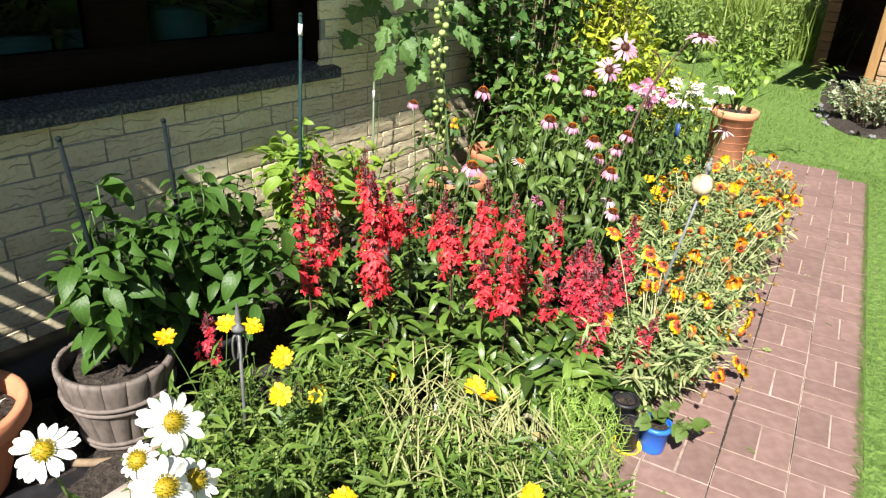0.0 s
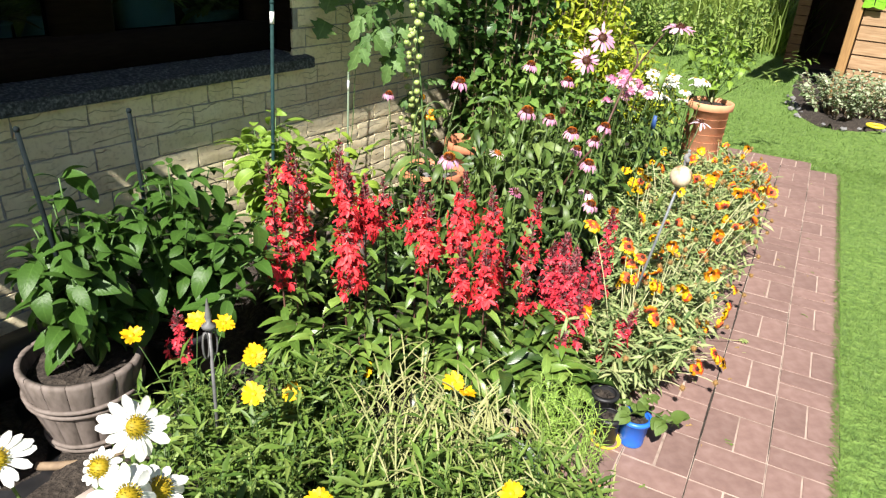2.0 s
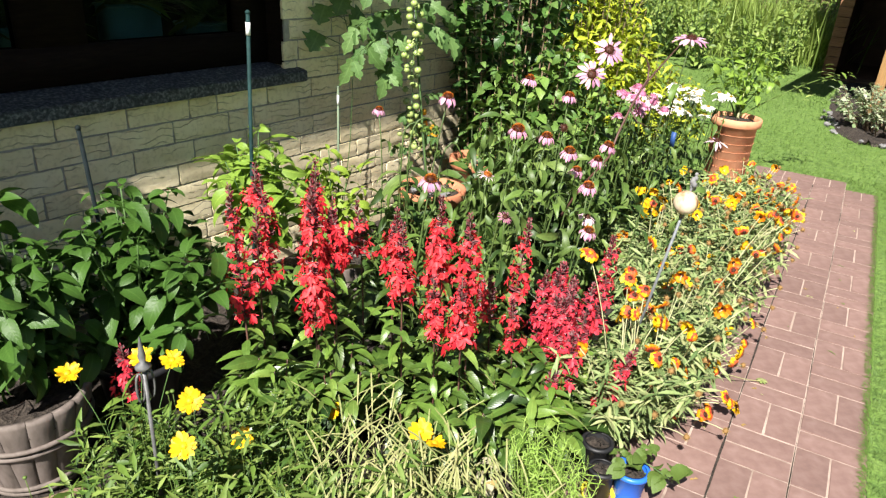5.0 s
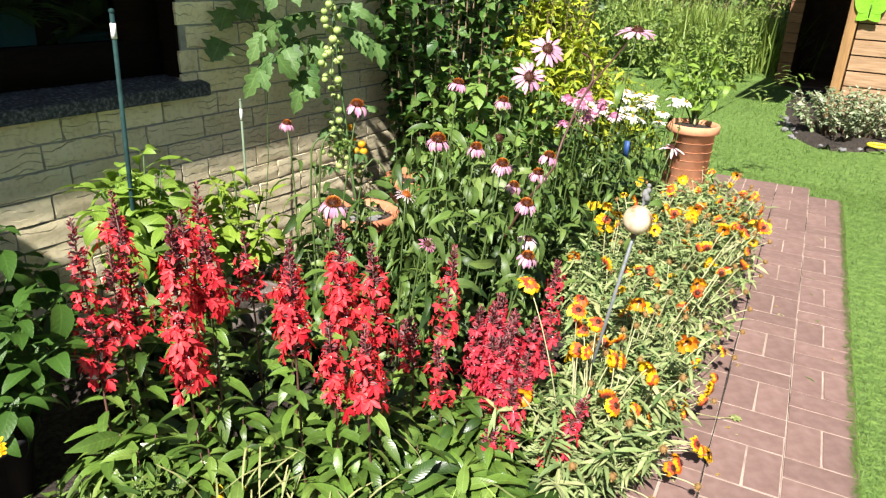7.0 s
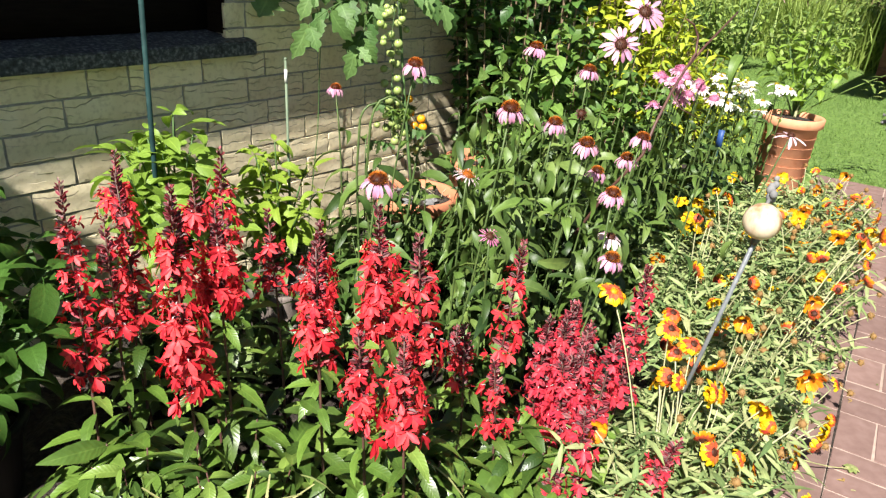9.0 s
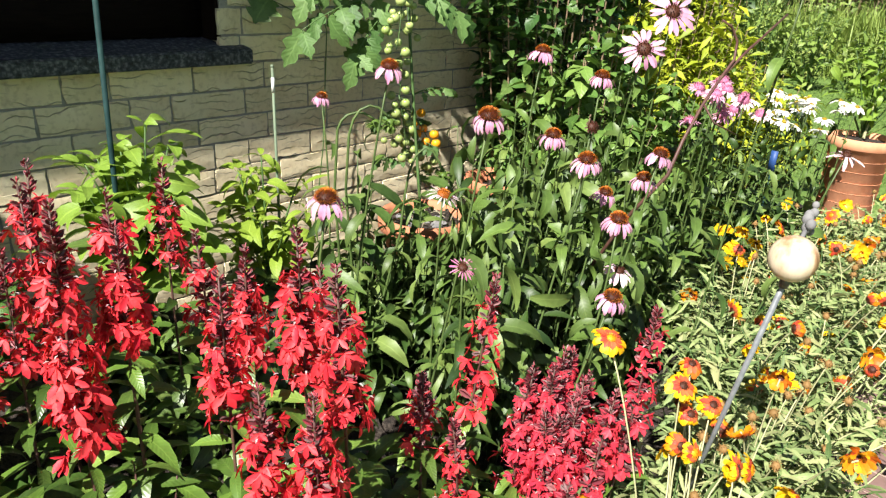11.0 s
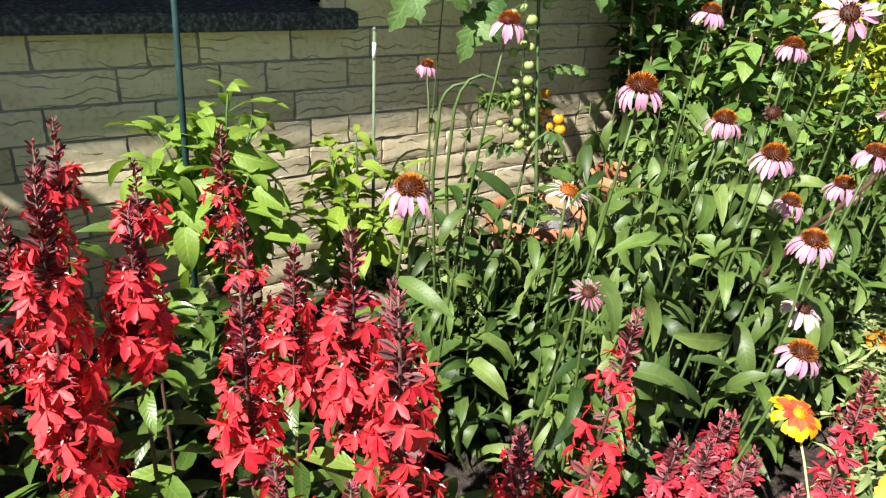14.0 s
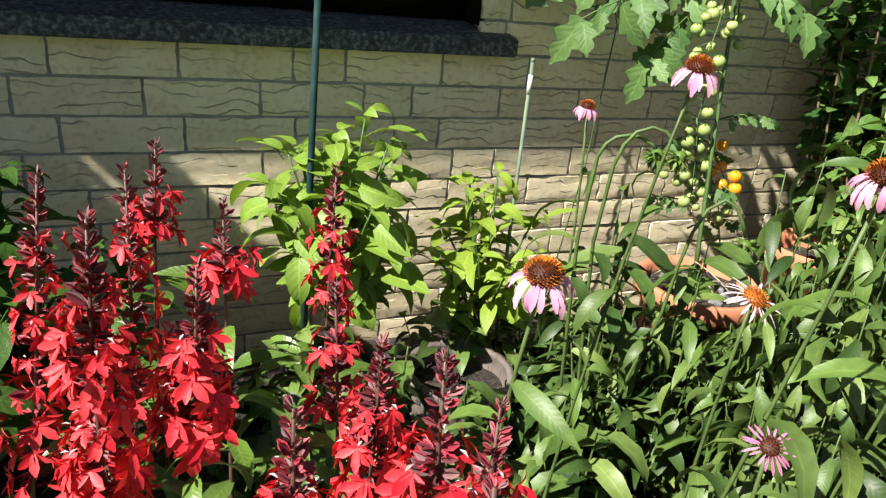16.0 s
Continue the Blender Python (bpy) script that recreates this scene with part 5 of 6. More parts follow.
# ---- pots ----
def pot(name, at, r, h, mat, label, rim=0.012, lip=0.02, base=0.75, fill=0.85, wall=0.008, sides=32):
    ob = thing(name, at, label, "pot")
    x, y, z = at
    g = Geo()
    b = base * r
    lathe(g, [(0.001, 0.004), (b * 0.96, 0.0), (b, 0.006), (r - 0.004, h - lip - 0.006), (r + rim * 0.6, h - lip - 0.002), (r + rim, h - lip + 0.003), (r + rim, h - 0.004), (r + rim - 0.005, h), (r + rim - 0.012, h), (r - wall, h - 0.006), (r - wall - 0.002, h - lip), (b * 0.9, h * 0.4)], at, sides)
    part("body", g, mat, ob)
    g = Geo()
    top = [(0.001, h * fill + 0.008), ((r - wall) * 0.5, h * fill + 0.004), ((r - wall) * 0.97, h * fill - 0.004)]
    lathe(g, top, at, 24, 0.003)
    part("soil", g, M_SOIL, ob)
    return ob


def barrel(at, r, h, base=0.62):
    ob = thing("barrel_planter", at, "grey-brown barrel planter with moulded staves and hoops", "planter")
    n = 16
    for i in range(n):
        a0, a1 = 2 * math.pi * (i + 0.012) / n, 2 * math.pi * (i + 0.988) / n
        g = Geo()
        v, f = [], []
        levels = [(base, 0.0), (base + 0.30 * (1 - base), 0.25), (base + 0.64 * (1 - base), 0.55), (0.97, 0.85), (1.0, 0.96), (0.985, 1.0)]
        steps = [0.0, 0.12, 0.5, 0.88, 1.0]
        dep = [-0.004, 0.0, 0.001, 0.0, -0.004]
        for q, w in levels:
            for s, e in zip(steps, dep):
                a = a0 + (a1 - a0) * s
                v.append((at[0] + (r * q + e) * math.cos(a), at[1] + (r * q + e) * math.sin(a), at[2] + h * w + rng.normal(0, 0.0006)))
        for q, w in reversed(levels):
            for s in steps:
                a = a0 + (a1 - a0) * s
                v.append((at[0] + (r * q - 0.014) * math.cos(a), at[1] + (r * q - 0.014) * math.sin(a), at[2] + h * w))
        k, m = len(steps), len(levels) * 2
        f = [[i2 * k + j, i2 * k + j + 1, (i2 + 1) * k + j + 1, (i2 + 1) * k + j] for i2 in range(m - 1) for j in range(k - 1)]
        g.add(v, f)
        part("stave", g, M_TUB, ob)
    for w, q in ((w, base + 1.12 * (1 - base) * w + 0.012) for w in (0.62, 0.69, 0.12, 0.18)):
        g = Geo()
        a = np.linspace(0, 2 * np.pi, 41)
        tube(g, np.stack([at[0] + (r * q + 0.003) * np.cos(a), at[1] + (r * q + 0.003) * np.sin(a), np.full(41, at[2] + h * w)], 1), 0.0065, None, 6, False)
        part("hoop", g, M_TUB, ob)
    g = Geo()
    lathe(g, [(0.001, h * 0.86), (r * 0.5, h * 0.85), (r * 0.95, h * 0.83)], at, 24, 0.004)
    part("soil", g, M_SOIL, ob)
    return ob


barrel((-1.085, -0.585, 0.012), 0.16, 0.275)
barrel((0.11, -0.56, 0.0), 0.115, 0.25, 0.7)
leafy("pepper_plant", (-1.055, -0.60, 0.235), 0.54, 0.13, 17, 14, 0.092, 0.47, "ovate", M_PEP, "dark green pepper plant in the barrel planter", "plant", "pepper plants", -0.15, 0.35)
pot("plastic_pot", (-0.75, -0.55, 0.0), 0.12, 0.22, M_BLACK, "black plastic pot in the shade by the wall")
leafy("pepper_plant", (-0.745, -0.585, 0.2), 0.54, 0.28, 33, 14, 0.092, 0.47, "ovate", M_PEP, "dark green pepper plant in a black pot", "plant", "pepper plants", -0.08, 0.3)
pot("plastic_pot", (-0.10, -0.33, 0.0), 0.10, 0.17, M_BLACK, "black plastic pot at the foot of the wall")
leafy("pepper_plant", (-0.09, -0.32, 0.2), 0.55, 0.20, 20, 12, 0.102, 0.50, "ovate", M_PEPL, "light green pepper plant tied to a stake", "plant", "pepper plants", 0.05, 0.35)
pot("plastic_pot", (0.27, -0.36, 0.0), 0.09, 0.15, M_BLACK, "black plastic pot at the foot of the wall")
leafy("pepper_plant", (0.26, -0.36, 0.18), 0.42, 0.15, 12, 11, 0.092, 0.44, "ovate", M_PEPY, "yellow-green pepper plant with drooping leaves", "plant", "pepper plants")
pot("terracotta_pot", (-1.478, -0.478, 0.012), 0.165, 0.265, M_TERRA, "weathered terracotta pot with white flowers", 0.02, 0.05, 0.6)
bush("alyssum", (-1.478, -0.478, 0.22), 0.10, 0.13, 26, 12, 0.018, 0.012, "ovate", M_WHITE, "small white flowers in a terracotta pot", "flower", "", None, 0.3, 0.4, 0.1, 1, 0.001, 0.4)
g = Geo()
box(g, (-1.42, -0.26, 0.0), (-0.62, -0.12, 0.16), 0.008)
solo("planter_trough", g, M_BLACK, "long black plastic trough at the wall foot", "planter")
g = Geo()
box(g, (-1.75, -0.93, 0.0), (-0.95, -0.28, 0.012), 0.004)
box(g, (-1.75, -0.95, 0.0), (-0.95, -0.93, 0.05), 0.004)
solo("drip_tray", g, M_BLACK, "large shallow black plastic tray under the planters", "tray")
g = Geo()
box(g, (-1.36, -0.98, 0.012), (-1.08, -0.80, 0.05), 0.01)
solo("stone_slab", g, M_SLAB, "flat pinkish grey stone slab", "stone")
g = Geo()
tube(g, bezier((-1.26, -0.60, 0.024), (-1.04, -0.735, 0.024), (-0.03, -0.05, 0.0), 14), 0.012, None, 8)
solo("hose_piece", g, M_WOODY, "short piece of brown garden hose", "hose")


def stake(at, tip, r, mat, label, tag=False):
    ob = thing("plant_stake", at, label, "stake", "plant stakes")
    g = Geo()
    tube(g, [at, np.add(np.multiply(at, 0.5), np.multiply(tip, 0.5)), tip], r, r * 0.9, 8)
    part("rod", g, mat, ob)
    at, tip = np.asarray(at, float), np.asarray(tip, float)
    if tag:
        d = unit(at - tip)
        g = Geo()
        tube(g, [tip + d * 0.03, tip + d * 0.05, tip + d * 0.07], r * 1.12, None, 10)
        part("tag", g, M_TAG, ob, "white paper tag")
    g = Geo()
    ball(g, tip, r * 1.2, 8, 5)
    part("cap", g, mat, ob)
    return ob


stake((-0.18, -0.385, 0.0), (-0.165, -0.41, 1.145), 0.007, M_STAKE, "tall dark green plant stake with a pale tag", True)
stake((0.315, -0.345, 0.0), (0.297, -0.358, 0.845), 0.0045, M_STAKEL, "sage green plant stake with a white tag", True)
stake((-0.72, -0.45, 0.0), (-0.803, -0.51, 0.90), 0.0065, M_DSTAKE, "dark plant stake leaning in a pot")
stake((-1.05, -0.57, 0.2), (-1.157, -0.625, 0.938), 0.0065, M_DSTAKE, "dark plant stake leaning in the barrel planter")

# glass ball on a rod
ob = thing("garden_ball", (0.40, -1.62, 0.0), "cream glazed ceramic ball on a leaning metal rod", "ornament")
g = Geo()
tube(g, [(0.40, -1.62, 0.0), (0.246, -1.76, 0.735)], 0.0045, None, 8)
part("rod", g, M_STEEL, ob, "grey metal rod")
g = Geo()
ball(g, (0.244, -1.761, 0.758), 0.0345, 28, 18)
part("ball", g, M_BALL, ob)
g = Geo()
tube(g, [(0.252, -1.755, 0.71), (0.246, -1.76, 0.728)], 0.007, 0.009, 10)
part("socket", g, M_IRON, ob)
g = Geo()
for q, r in (((0.342, -1.745, 0.778), 0.0085), ((0.347, -1.742, 0.790), 0.009), ((0.356, -1.746, 0.800), 0.007), ((0.337, -1.750, 0.786), 0.008), ((0.362, -1.744, 0.811), 0.0055), ((0.349, -1.748, 0.772), 0.007), ((0.352, -1.741, 0.796), 0.0075)):
    ball(g, q, r, 10, 7, 1.15)
tube(g, bezier((0.335, -1.745, 0.775), (0.262, -1.750, 0.745), (0.0, 0.0, -0.012), 7), 0.004, 0.003, 6)
part("figure", g, M_STONE, ob, "small grey metal figure behind the ball")
ob = thing("garden_ornament", (-1.0, -1.03, 0.0), "grey iron garden stake with a pointed tip", "ornament")
g = Geo()
tube(g, [(-1.0, -1.03, 0.0), (-1.006, -1.037, 0.52)], 0.0045, None, 8)
part("rod", g, M_IRON, ob)
g = Geo()
lathe(g, [(0.004, 0.463), (0.017, 0.470), (0.017, 0.476), (0.006, 0.484), (0.0085, 0.500), (0.005, 0.525), (0.001, 0.549)], (-1.006, -1.037, 0.043), 12)
part("tip", g, M_IRON, ob)
for k in (-1, 1):
    g = Geo()
    a = np.linspace(0, 2 * np.pi, 15)
    tube(g, np.stack([-1.005 + k * (0.012 + 0.009 * np.cos(a)), np.full(15, -1.035), 0.465 + 0.038 * np.sin(a)], 1), 0.003, None, 5, False)
    part("scroll", g, M_IRON, ob)

# small pots at the path edge
ob = pot("plant_pot", (-0.112, -1.865, 0.0), 0.048, 0.10, M_BLUE, "small blue plastic pot with a seedling", 0.004, 0.012, 0.78, 0.82, 0.004)
leafy("strawberry_seedling", (-0.09, -1.885, 0.075), 0.06, 0.08, 6, 3, 0.05, 0.78, "ovate", M_FEATH, "small seedling with rounded leaves in a blue pot", "plant", "", 0.1, 0.45, 0.002, 0.6)
ob = pot("plant_pot", (-0.165, -1.80, 0.008), 0.038, 0.095, M_BLACK, "black nursery pot in a yellow saucer", 0.003, 0.01, 0.85, 0.88, 0.003)
ob = pot("plant_pot", (-0.108, -1.755, 0.0), 0.044, 0.135, M_BLACK, "tall black nursery pot behind a blue pot", 0.003, 0.01, 0.85, 0.9, 0.003)
g = Geo()
lathe(g, [(0.001, 0.002), (0.040, 0.0), (0.049, 0.014), (0.046, 0.015), (0.038, 0.005)], (-0.165, -1.80, 0), 28)
solo("saucer", g, M_YPLA, "yellow plastic saucer under a black pot", "saucer")

# ---- tomato ----
tomato = thing("tomato_plant", (0.84, -0.42, 0.30), "tomato plant with trusses of green and orange fruit", "plant")
st, lv = Geo(), Geo()
tube(st, bezier((0.84, -0.42, 0.3), (0.84, -0.24, 1.75), (0.05, 0.08, 0), 10), 0.0055, 0.004, 7)
def tomato_leaf(b, tip, sag=0.06, size=1.0):
    """A leaf stalk with a few uneven, hanging, lobed leaflets."""
    pts = bezier(b, tip, (0, 0, sag), 9)
    tube(st, pts, 0.003, 0.0015, 5)
    ks = [2, 3, 4, 5, 6, 7, 8]
    for k in ks:
        d = unit(pts[k] - pts[k - 1])
        for side in (-1, 1):
            if rng.uniform() < 0.18:
                continue
            sd = np.cross(d, UP) * side * rng.uniform(0.5, 1.0) + d * rng.uniform(0.1, 0.7) + V(0, 0, rng.uniform(-1.1, -0.3))
            q = rng.uniform(0.4, 0.95) * size
            blades(lv, [pts[k] + unit(sd) * 0.012], [sd], 0.10 * q, 0.055 * q, "lobed", rng.uniform(0.3, 1.0), rng.uniform(-0.1, 0.4), 9, rng.normal(0, 0.6), up=V(-0.45, -0.75, 0.5))
            tube(st, [pts[k], pts[k] + unit(sd) * 0.014], 0.0015, 0.0012, 4)
    blades(lv, [pts[-1]], [unit(pts[-1] - pts[-2]) + V(0, 0, -0.9)], 0.095 * size, 0.05 * size, "lobed", 0.5, 0.2, 9, rng.normal(0, 0.3), up=V(-0.45, -0.75, 0.5))


for b, tip in (((0.85, -0.25, 1.02), (0.44, -0.30, 0.93)), ((0.85, -0.25, 1.10), (0.52, -0.24, 1.04)), ((0.85, -0.25, 0.98), (0.62, -0.33, 0.86)), ((0.85, -0.25, 1.2), (0.56, -0.30, 1.22)),
               ((0.87, -0.25, 1.04), (1.06, -0.36, 0.97)), ((0.87, -0.25, 1.12), (1.12, -0.28, 1.08)), ((0.85, -0.24, 1.32), (0.52, -0.20, 1.34)), ((0.87, -0.24, 1.30), (1.15, -0.34, 1.30)), ((0.86, -0.24, 1.44), (0.92, -0.52, 1.44)), ((0.85, -0.22, 1.5), (0.6, -0.3, 1.56))):
    tomato_leaf(b, tip, 0.06, 1.25)
for i in range(6):
    z, a = 0.40 + 0.06 * i, i * 2.4
    tomato_leaf((0.91, -0.28, z), (0.91 + 0.15 * math.cos(a), -0.30 + 0.08 * math.sin(a), z + 0.02), 0.03, 0.5)
part("stem_growth", st, M_STEM, tomato)
part("foliage", lv, M_TOML, tomato)
tg = Geo()
TRUSSES = [  # top, foot, pairs of fruit, ripe from this pair on, spread
    ((0.78, -0.33, 1.28), (0.76, -0.37, 1.07), 9, 9, 0.024), ((0.80, -0.33, 1.06), (0.755, -0.36, 0.87), 9, 9, 0.026), ((0.90, -0.27, 1.0), (0.885, -0.29, 0.90), 2, 9, 0.02),
    ((0.83, -0.30, 0.86), (0.80, -0.33, 0.70), 4, 9, 0.016), ((0.84, -0.27, 0.68), (0.80, -0.30, 0.56), 4, 9, 0.02), ((0.90, -0.27, 0.62), (0.872, -0.31, 0.50), 3, 9, 0.016),
    ((0.80, -0.33, 0.72), (0.825, -0.35, 0.50), 7, 9, 0.026), ((0.87, -0.31, 0.68), (0.91, -0.35, 0.45), 7, 9, 0.022),
    ((0.92, -0.27, 0.64), (0.955, -0.33, 0.54), 4, 0, 0.026), ((0.955, -0.28, 0.54), (0.985, -0.31, 0.43), 3, 9, 0.012), ((0.985, -0.31, 0.43), (1.06, -0.30, 0.22), 3, 9, 0.006),
]
for top, foot, pairs, ripe, wide in TRUSSES:
    top, foot = np.array(top), np.array(foot)
    tube(tg, bezier(top, foot, (0, -0.015, 0), 8), 0.0022, 0.0012, 5)
    for k in range(2 * pairs):
        side = 1 if k % 2 else -1
        hang = top + (foot - top) * (k // 2 + 0.6 + 0.15 * side) / pairs
        if rng.uniform() < 0.06:
            continue
        c = hang + V(side * wide * rng.uniform(0.6, 1.6), rng.normal(0, 0.012), -0.012 + rng.normal(0, 0.009))
        r = rng.uniform(0.011, 0.017) * (1.12 if ripe == 0 else (0.62 if wide < 0.01 else 1.0))
        tube(tg, [hang, (hang + c) / 2 + V(0, 0, 0.006), c + V(0, 0, r)], 0.0012, 0.001, 4, False)
        blades(tg, [c + V(0, 0, r * 0.97)] * 5, [V(math.cos(a), math.sin(a), 0.15) for a in np.arange(5) * 1.257], r * 0.9, r * 0.3, "lance", 0.5, 0.2, 2)
        fg = Geo()
        ball(fg, c, r, 14, 9, 0.96)
        part("fruit", fg, M_TOMO if k // 2 >= ripe else M_TOMG, tomato)
part("truss", tg, M_STEM, tomato)
vine = thing("climbing_vine", (0.62, -0.06, 0.25), "dark green vine with large rounded leaves on the wall", "plant")
vg = Geo()
tube(vg, [(0.62, -0.06, 0.0), (0.70, -0.05, 0.5), (0.72, -0.05, 0.9), (0.62, -0.06, 1.12), (0.66, -0.06, 1.35)], 0.0022, 0.0015, 6)
part("stem", vg, M_STEM, vine)
for q in ((0.50, -0.12, 1.06), (0.46, -0.12, 0.95), (0.60, -0.13, 1.09), (0.68, -0.12, 1.18), (0.57, -0.12, 1.22), (0.73, -0.11, 1.03)):
    vg = Geo()
    tube(vg, [(0.66, -0.06, q[2] - 0.02), (q[0] + 0.03, q[1] + 0.06, q[2] + 0.05)], 0.002, 0.0015, 5)
    blades(vg, [V(q[0] + 0.03, q[1] + 0.06, q[2] + 0.05)], [V(-0.6, -0.25, -0.45)], 0.095, 0.10, "lobed", 0.6, 0.15, 10, rng.normal(0, 0.3), up=V(-0.3, -0.7, 0.6))
    part("leaf", vg, M_ROSE, vine)
pot("terracotta_pot", (0.80, -0.475, 0.0), 0.14, 0.345, M_TERRA, "large terracotta pot with the tomato plant", 0.018, 0.05, fill=0.93)
pot("terracotta_pot", (1.345, -0.36, 0.0), 0.127, 0.35, M_TERRA, "terracotta pot beside the tomato plant", 0.018, 0.045)
for i in range(34):  # lumps and dead stalks on the pot's earth
    a, q = rng.uniform(0, 6.28), 0.115 * math.sqrt(rng.uniform(0, 1))
    g = Geo()
    p = V(0.80 + q * math.cos(a), -0.475 + q * math.sin(a), 0.326)
    if i % 3:
        ball(g, p, rng.uniform(0.008, 0.02), 7, 4, 0.6)
        g.v[-1] += rng.normal(0, 0.003, g.v[-1].shape)
        solo("earth_clod", g, M_STONE if i % 2 else M_SOIL, "grey dry clod of earth in a terracotta pot", "clod", "clods in the pot", smooth=False)
    else:
        tube(g, bezier(p, p + V(rng.normal(0, 0.05), rng.normal(0, 0.05), rng.uniform(0.01, 0.06)), (0, 0, 0.02), 5), 0.0022, 0.0012, 5)
        solo("dead_stalk", g, M_DRY, "pale dead stalk on the earth of a pot", "stalk", "dead stalks in the pot")
stake((0.86, -0.40, 0.26), (0.87, -0.20, 1.6), 0.0045, M_STEEL, "thin grey stake behind the tomato plant")

# ---- shrubs at the wall's end ----
bush("climbing_rose", (1.72, -0.30, 0.0), 1.75, 0.42, 46, 66, 0.068, 0.044, "ovate", M_ROSE, "dense dark green climbing shrub at the wall", "shrub", "", M_WOODY, 0.9, 0.15, 0.2, 3, 0.006, 0.06, base_r=0.6, low=0.45)
bush("climbing_rose", (1.50, -0.62, 0.0), 1.05, 0.34, 38, 54, 0.063, 0.040, "ovate", M_ROSEL, "leafy rose bush with rounded leaves", "shrub", "", M_WOODY, 0.9, 0.15, 0.2, 3, 0.004, 0.08, base_r=0.5, low=0.45)
bush("climbing_rose", (2.0, -0.66, 0.0), 0.80, 0.36, 40, 52, 0.060, 0.039, "ovate", M_ROSEL, "leafy rose bush with rounded leaves", "shrub", "", M_WOODY, 0.9, 0.15, 0.2, 3, 0.004, 0.08, base_r=0.5, low=0.45)
bush("dark_shrub", (2.95, 0.12, 0.0), 2.0, 0.5, 50, 90, 0.065, 0.042, "ovate", M_ROSE, "dense dark evergreen shrub", "shrub", "", M_WOODY, 0.8, 0.2, 0.2, 3, 0.007, 0.08, base_r=0.6, low=0.4)
bush("golden_conifer", (2.62, -0.42, 0.0), 1.35, 0.42, 120, 52, 0.082, 0.028, "lobed", M_GOLD, "golden yellow conifer with feathery sprays", "shrub", "", M_WOODY, 0.9, 0.25, 0.3, 2, 0.004, 0.15, base_r=0.4, low=0.3)
bush("golden_conifer", (3.3, -0.62, 0.0), 0.75, 0.35, 70, 40, 0.080, 0.026, "lobed", M_GOLD, "low golden conifer with feathery sprays", "shrub", "", M_WOODY, 0.9, 0.25, 0.3, 2, 0.004, 0.15, base_r=0.4, low=0.3)

for x0, x1, z1 in ((-0.15, 0.06, 1.085), (-0.80, -0.62, 1.01), (-0.55, -0.40, 1.02), (0.20, 0.42, 1.0)):
    indoor_planter(x0, x1, z1)

# ---- big pot on the lawn edge ----
tall = pot("terracotta_pot", (3.155, -1.215, 0.0), 0.142, 0.45, M_TERRA_LIT, "tall terracotta pot with ribbed body and wide rim", 0.018, 0.05, 0.9, 0.95)
for i in range(6):
    g, z = Geo(), 0.07 + 0.055 * i
    a, q = np.linspace(0, 2 * np.pi, 37), 0.142 * (0.9 + 0.1 * z / 0.40) - 0.0005
    tube(g, np.stack([3.155 + q * np.cos(a), -1.215 + q * np.sin(a), np.full(37, z)], 1), 0.0012, None, 6, False)
    part("rib", g, M_TERRA_LIT, tall)
leafy("potted_plant", (3.19, -1.20, 0.41), 0.56, 0.24, 11, 13, 0.085, 0.42, "ovate", M_PEPL, "leggy light green plant in a terracotta pot", "plant")
g = Geo()
tube(g, bezier((3.19, -1.22, 0.45), (3.6, -1.66, 0.735), (0.02, -0.06, 0.10), 9), 0.004, 0.002, 6)
n = 16
a = rng.uniform(0, 6.28, n)
blades(g, V(3.6, -1.66, 0.735) + rng.normal(0, 0.035, (n, 3)), np.stack([np.cos(a), np.sin(a), rng.normal(0.2, 0.3, n)], 1), 0.06, 0.025, "ovate", 0.6, 0.2, 3)
blades(g, V(3.45, -1.52, 0.66) + rng.normal(0, 0.05, (n, 3)), np.stack([np.cos(a), np.sin(a), rng.normal(0.2, 0.3, n)], 1), 0.055, 0.025, "ovate", 0.6, 0.2, 3)
solo("leafy_twig", g, M_WILD, "thin arching twig with light green leaves", "branch")
lab = thing("plant_label", (2.07, -1.15, 0.0), "blue plastic plant label on a thin stick", "label")
g = Geo()
tube(g, [(2.07, -1.15, 0.0), (2.07, -1.152, 0.47)], 0.003, None, 6)
part("stick", g, M_STAKE, lab)
g = Geo()
box(g, (2.067, -1.163, 0.44), (2.073, -1.137, 0.52), 0.001)
part("plate", g, M_LABEL, lab)
stake((3.15, -1.22, 0.3), (3.25, -1.2, 0.75), 0.008, M_PSTEM, "pale bamboo cane in a terracotta pot")

# ---- far right: shrub bed, fence, shed ----
bush("variegated_shrub", (5.92, -1.93, 0.0), 0.46, 0.52, 90, 26, 0.05, 0.03, "ovate", M_VARI, "low shrub with cream and green leaves", "shrub", "", M_WOODY, 0.6, 0.3, 0.2, 2, 0.005, 0.2, low=0.5, base_r=0.5)
pot("terracotta_pot", (5.95, -2.62, 0.0), 0.28, 0.26, M_TERRA, "wide terracotta bowl in the shrub bed", 0.02, 0.05)
bush("potted_plant", (5.95, -2.62, 0.22), 0.55, 0.25, 14, 14, 0.05, 0.03, "ovate", M_WILD, "bushy green plant in a terracotta bowl", "plant", "", None, 0.8, 0.3, 0.2, 2)
g = Geo()
a = np.linspace(0, 2 * np.pi, 25)
tube(g, np.stack([5.42 + 0.07 * np.cos(a), -2.22 + 0.07 * np.sin(a), np.full(25, 0.06)], 1), 0.012, None, 8, False)
solo("ring", g, M_YPLA, "yellow plastic ring on the ground", "ring")
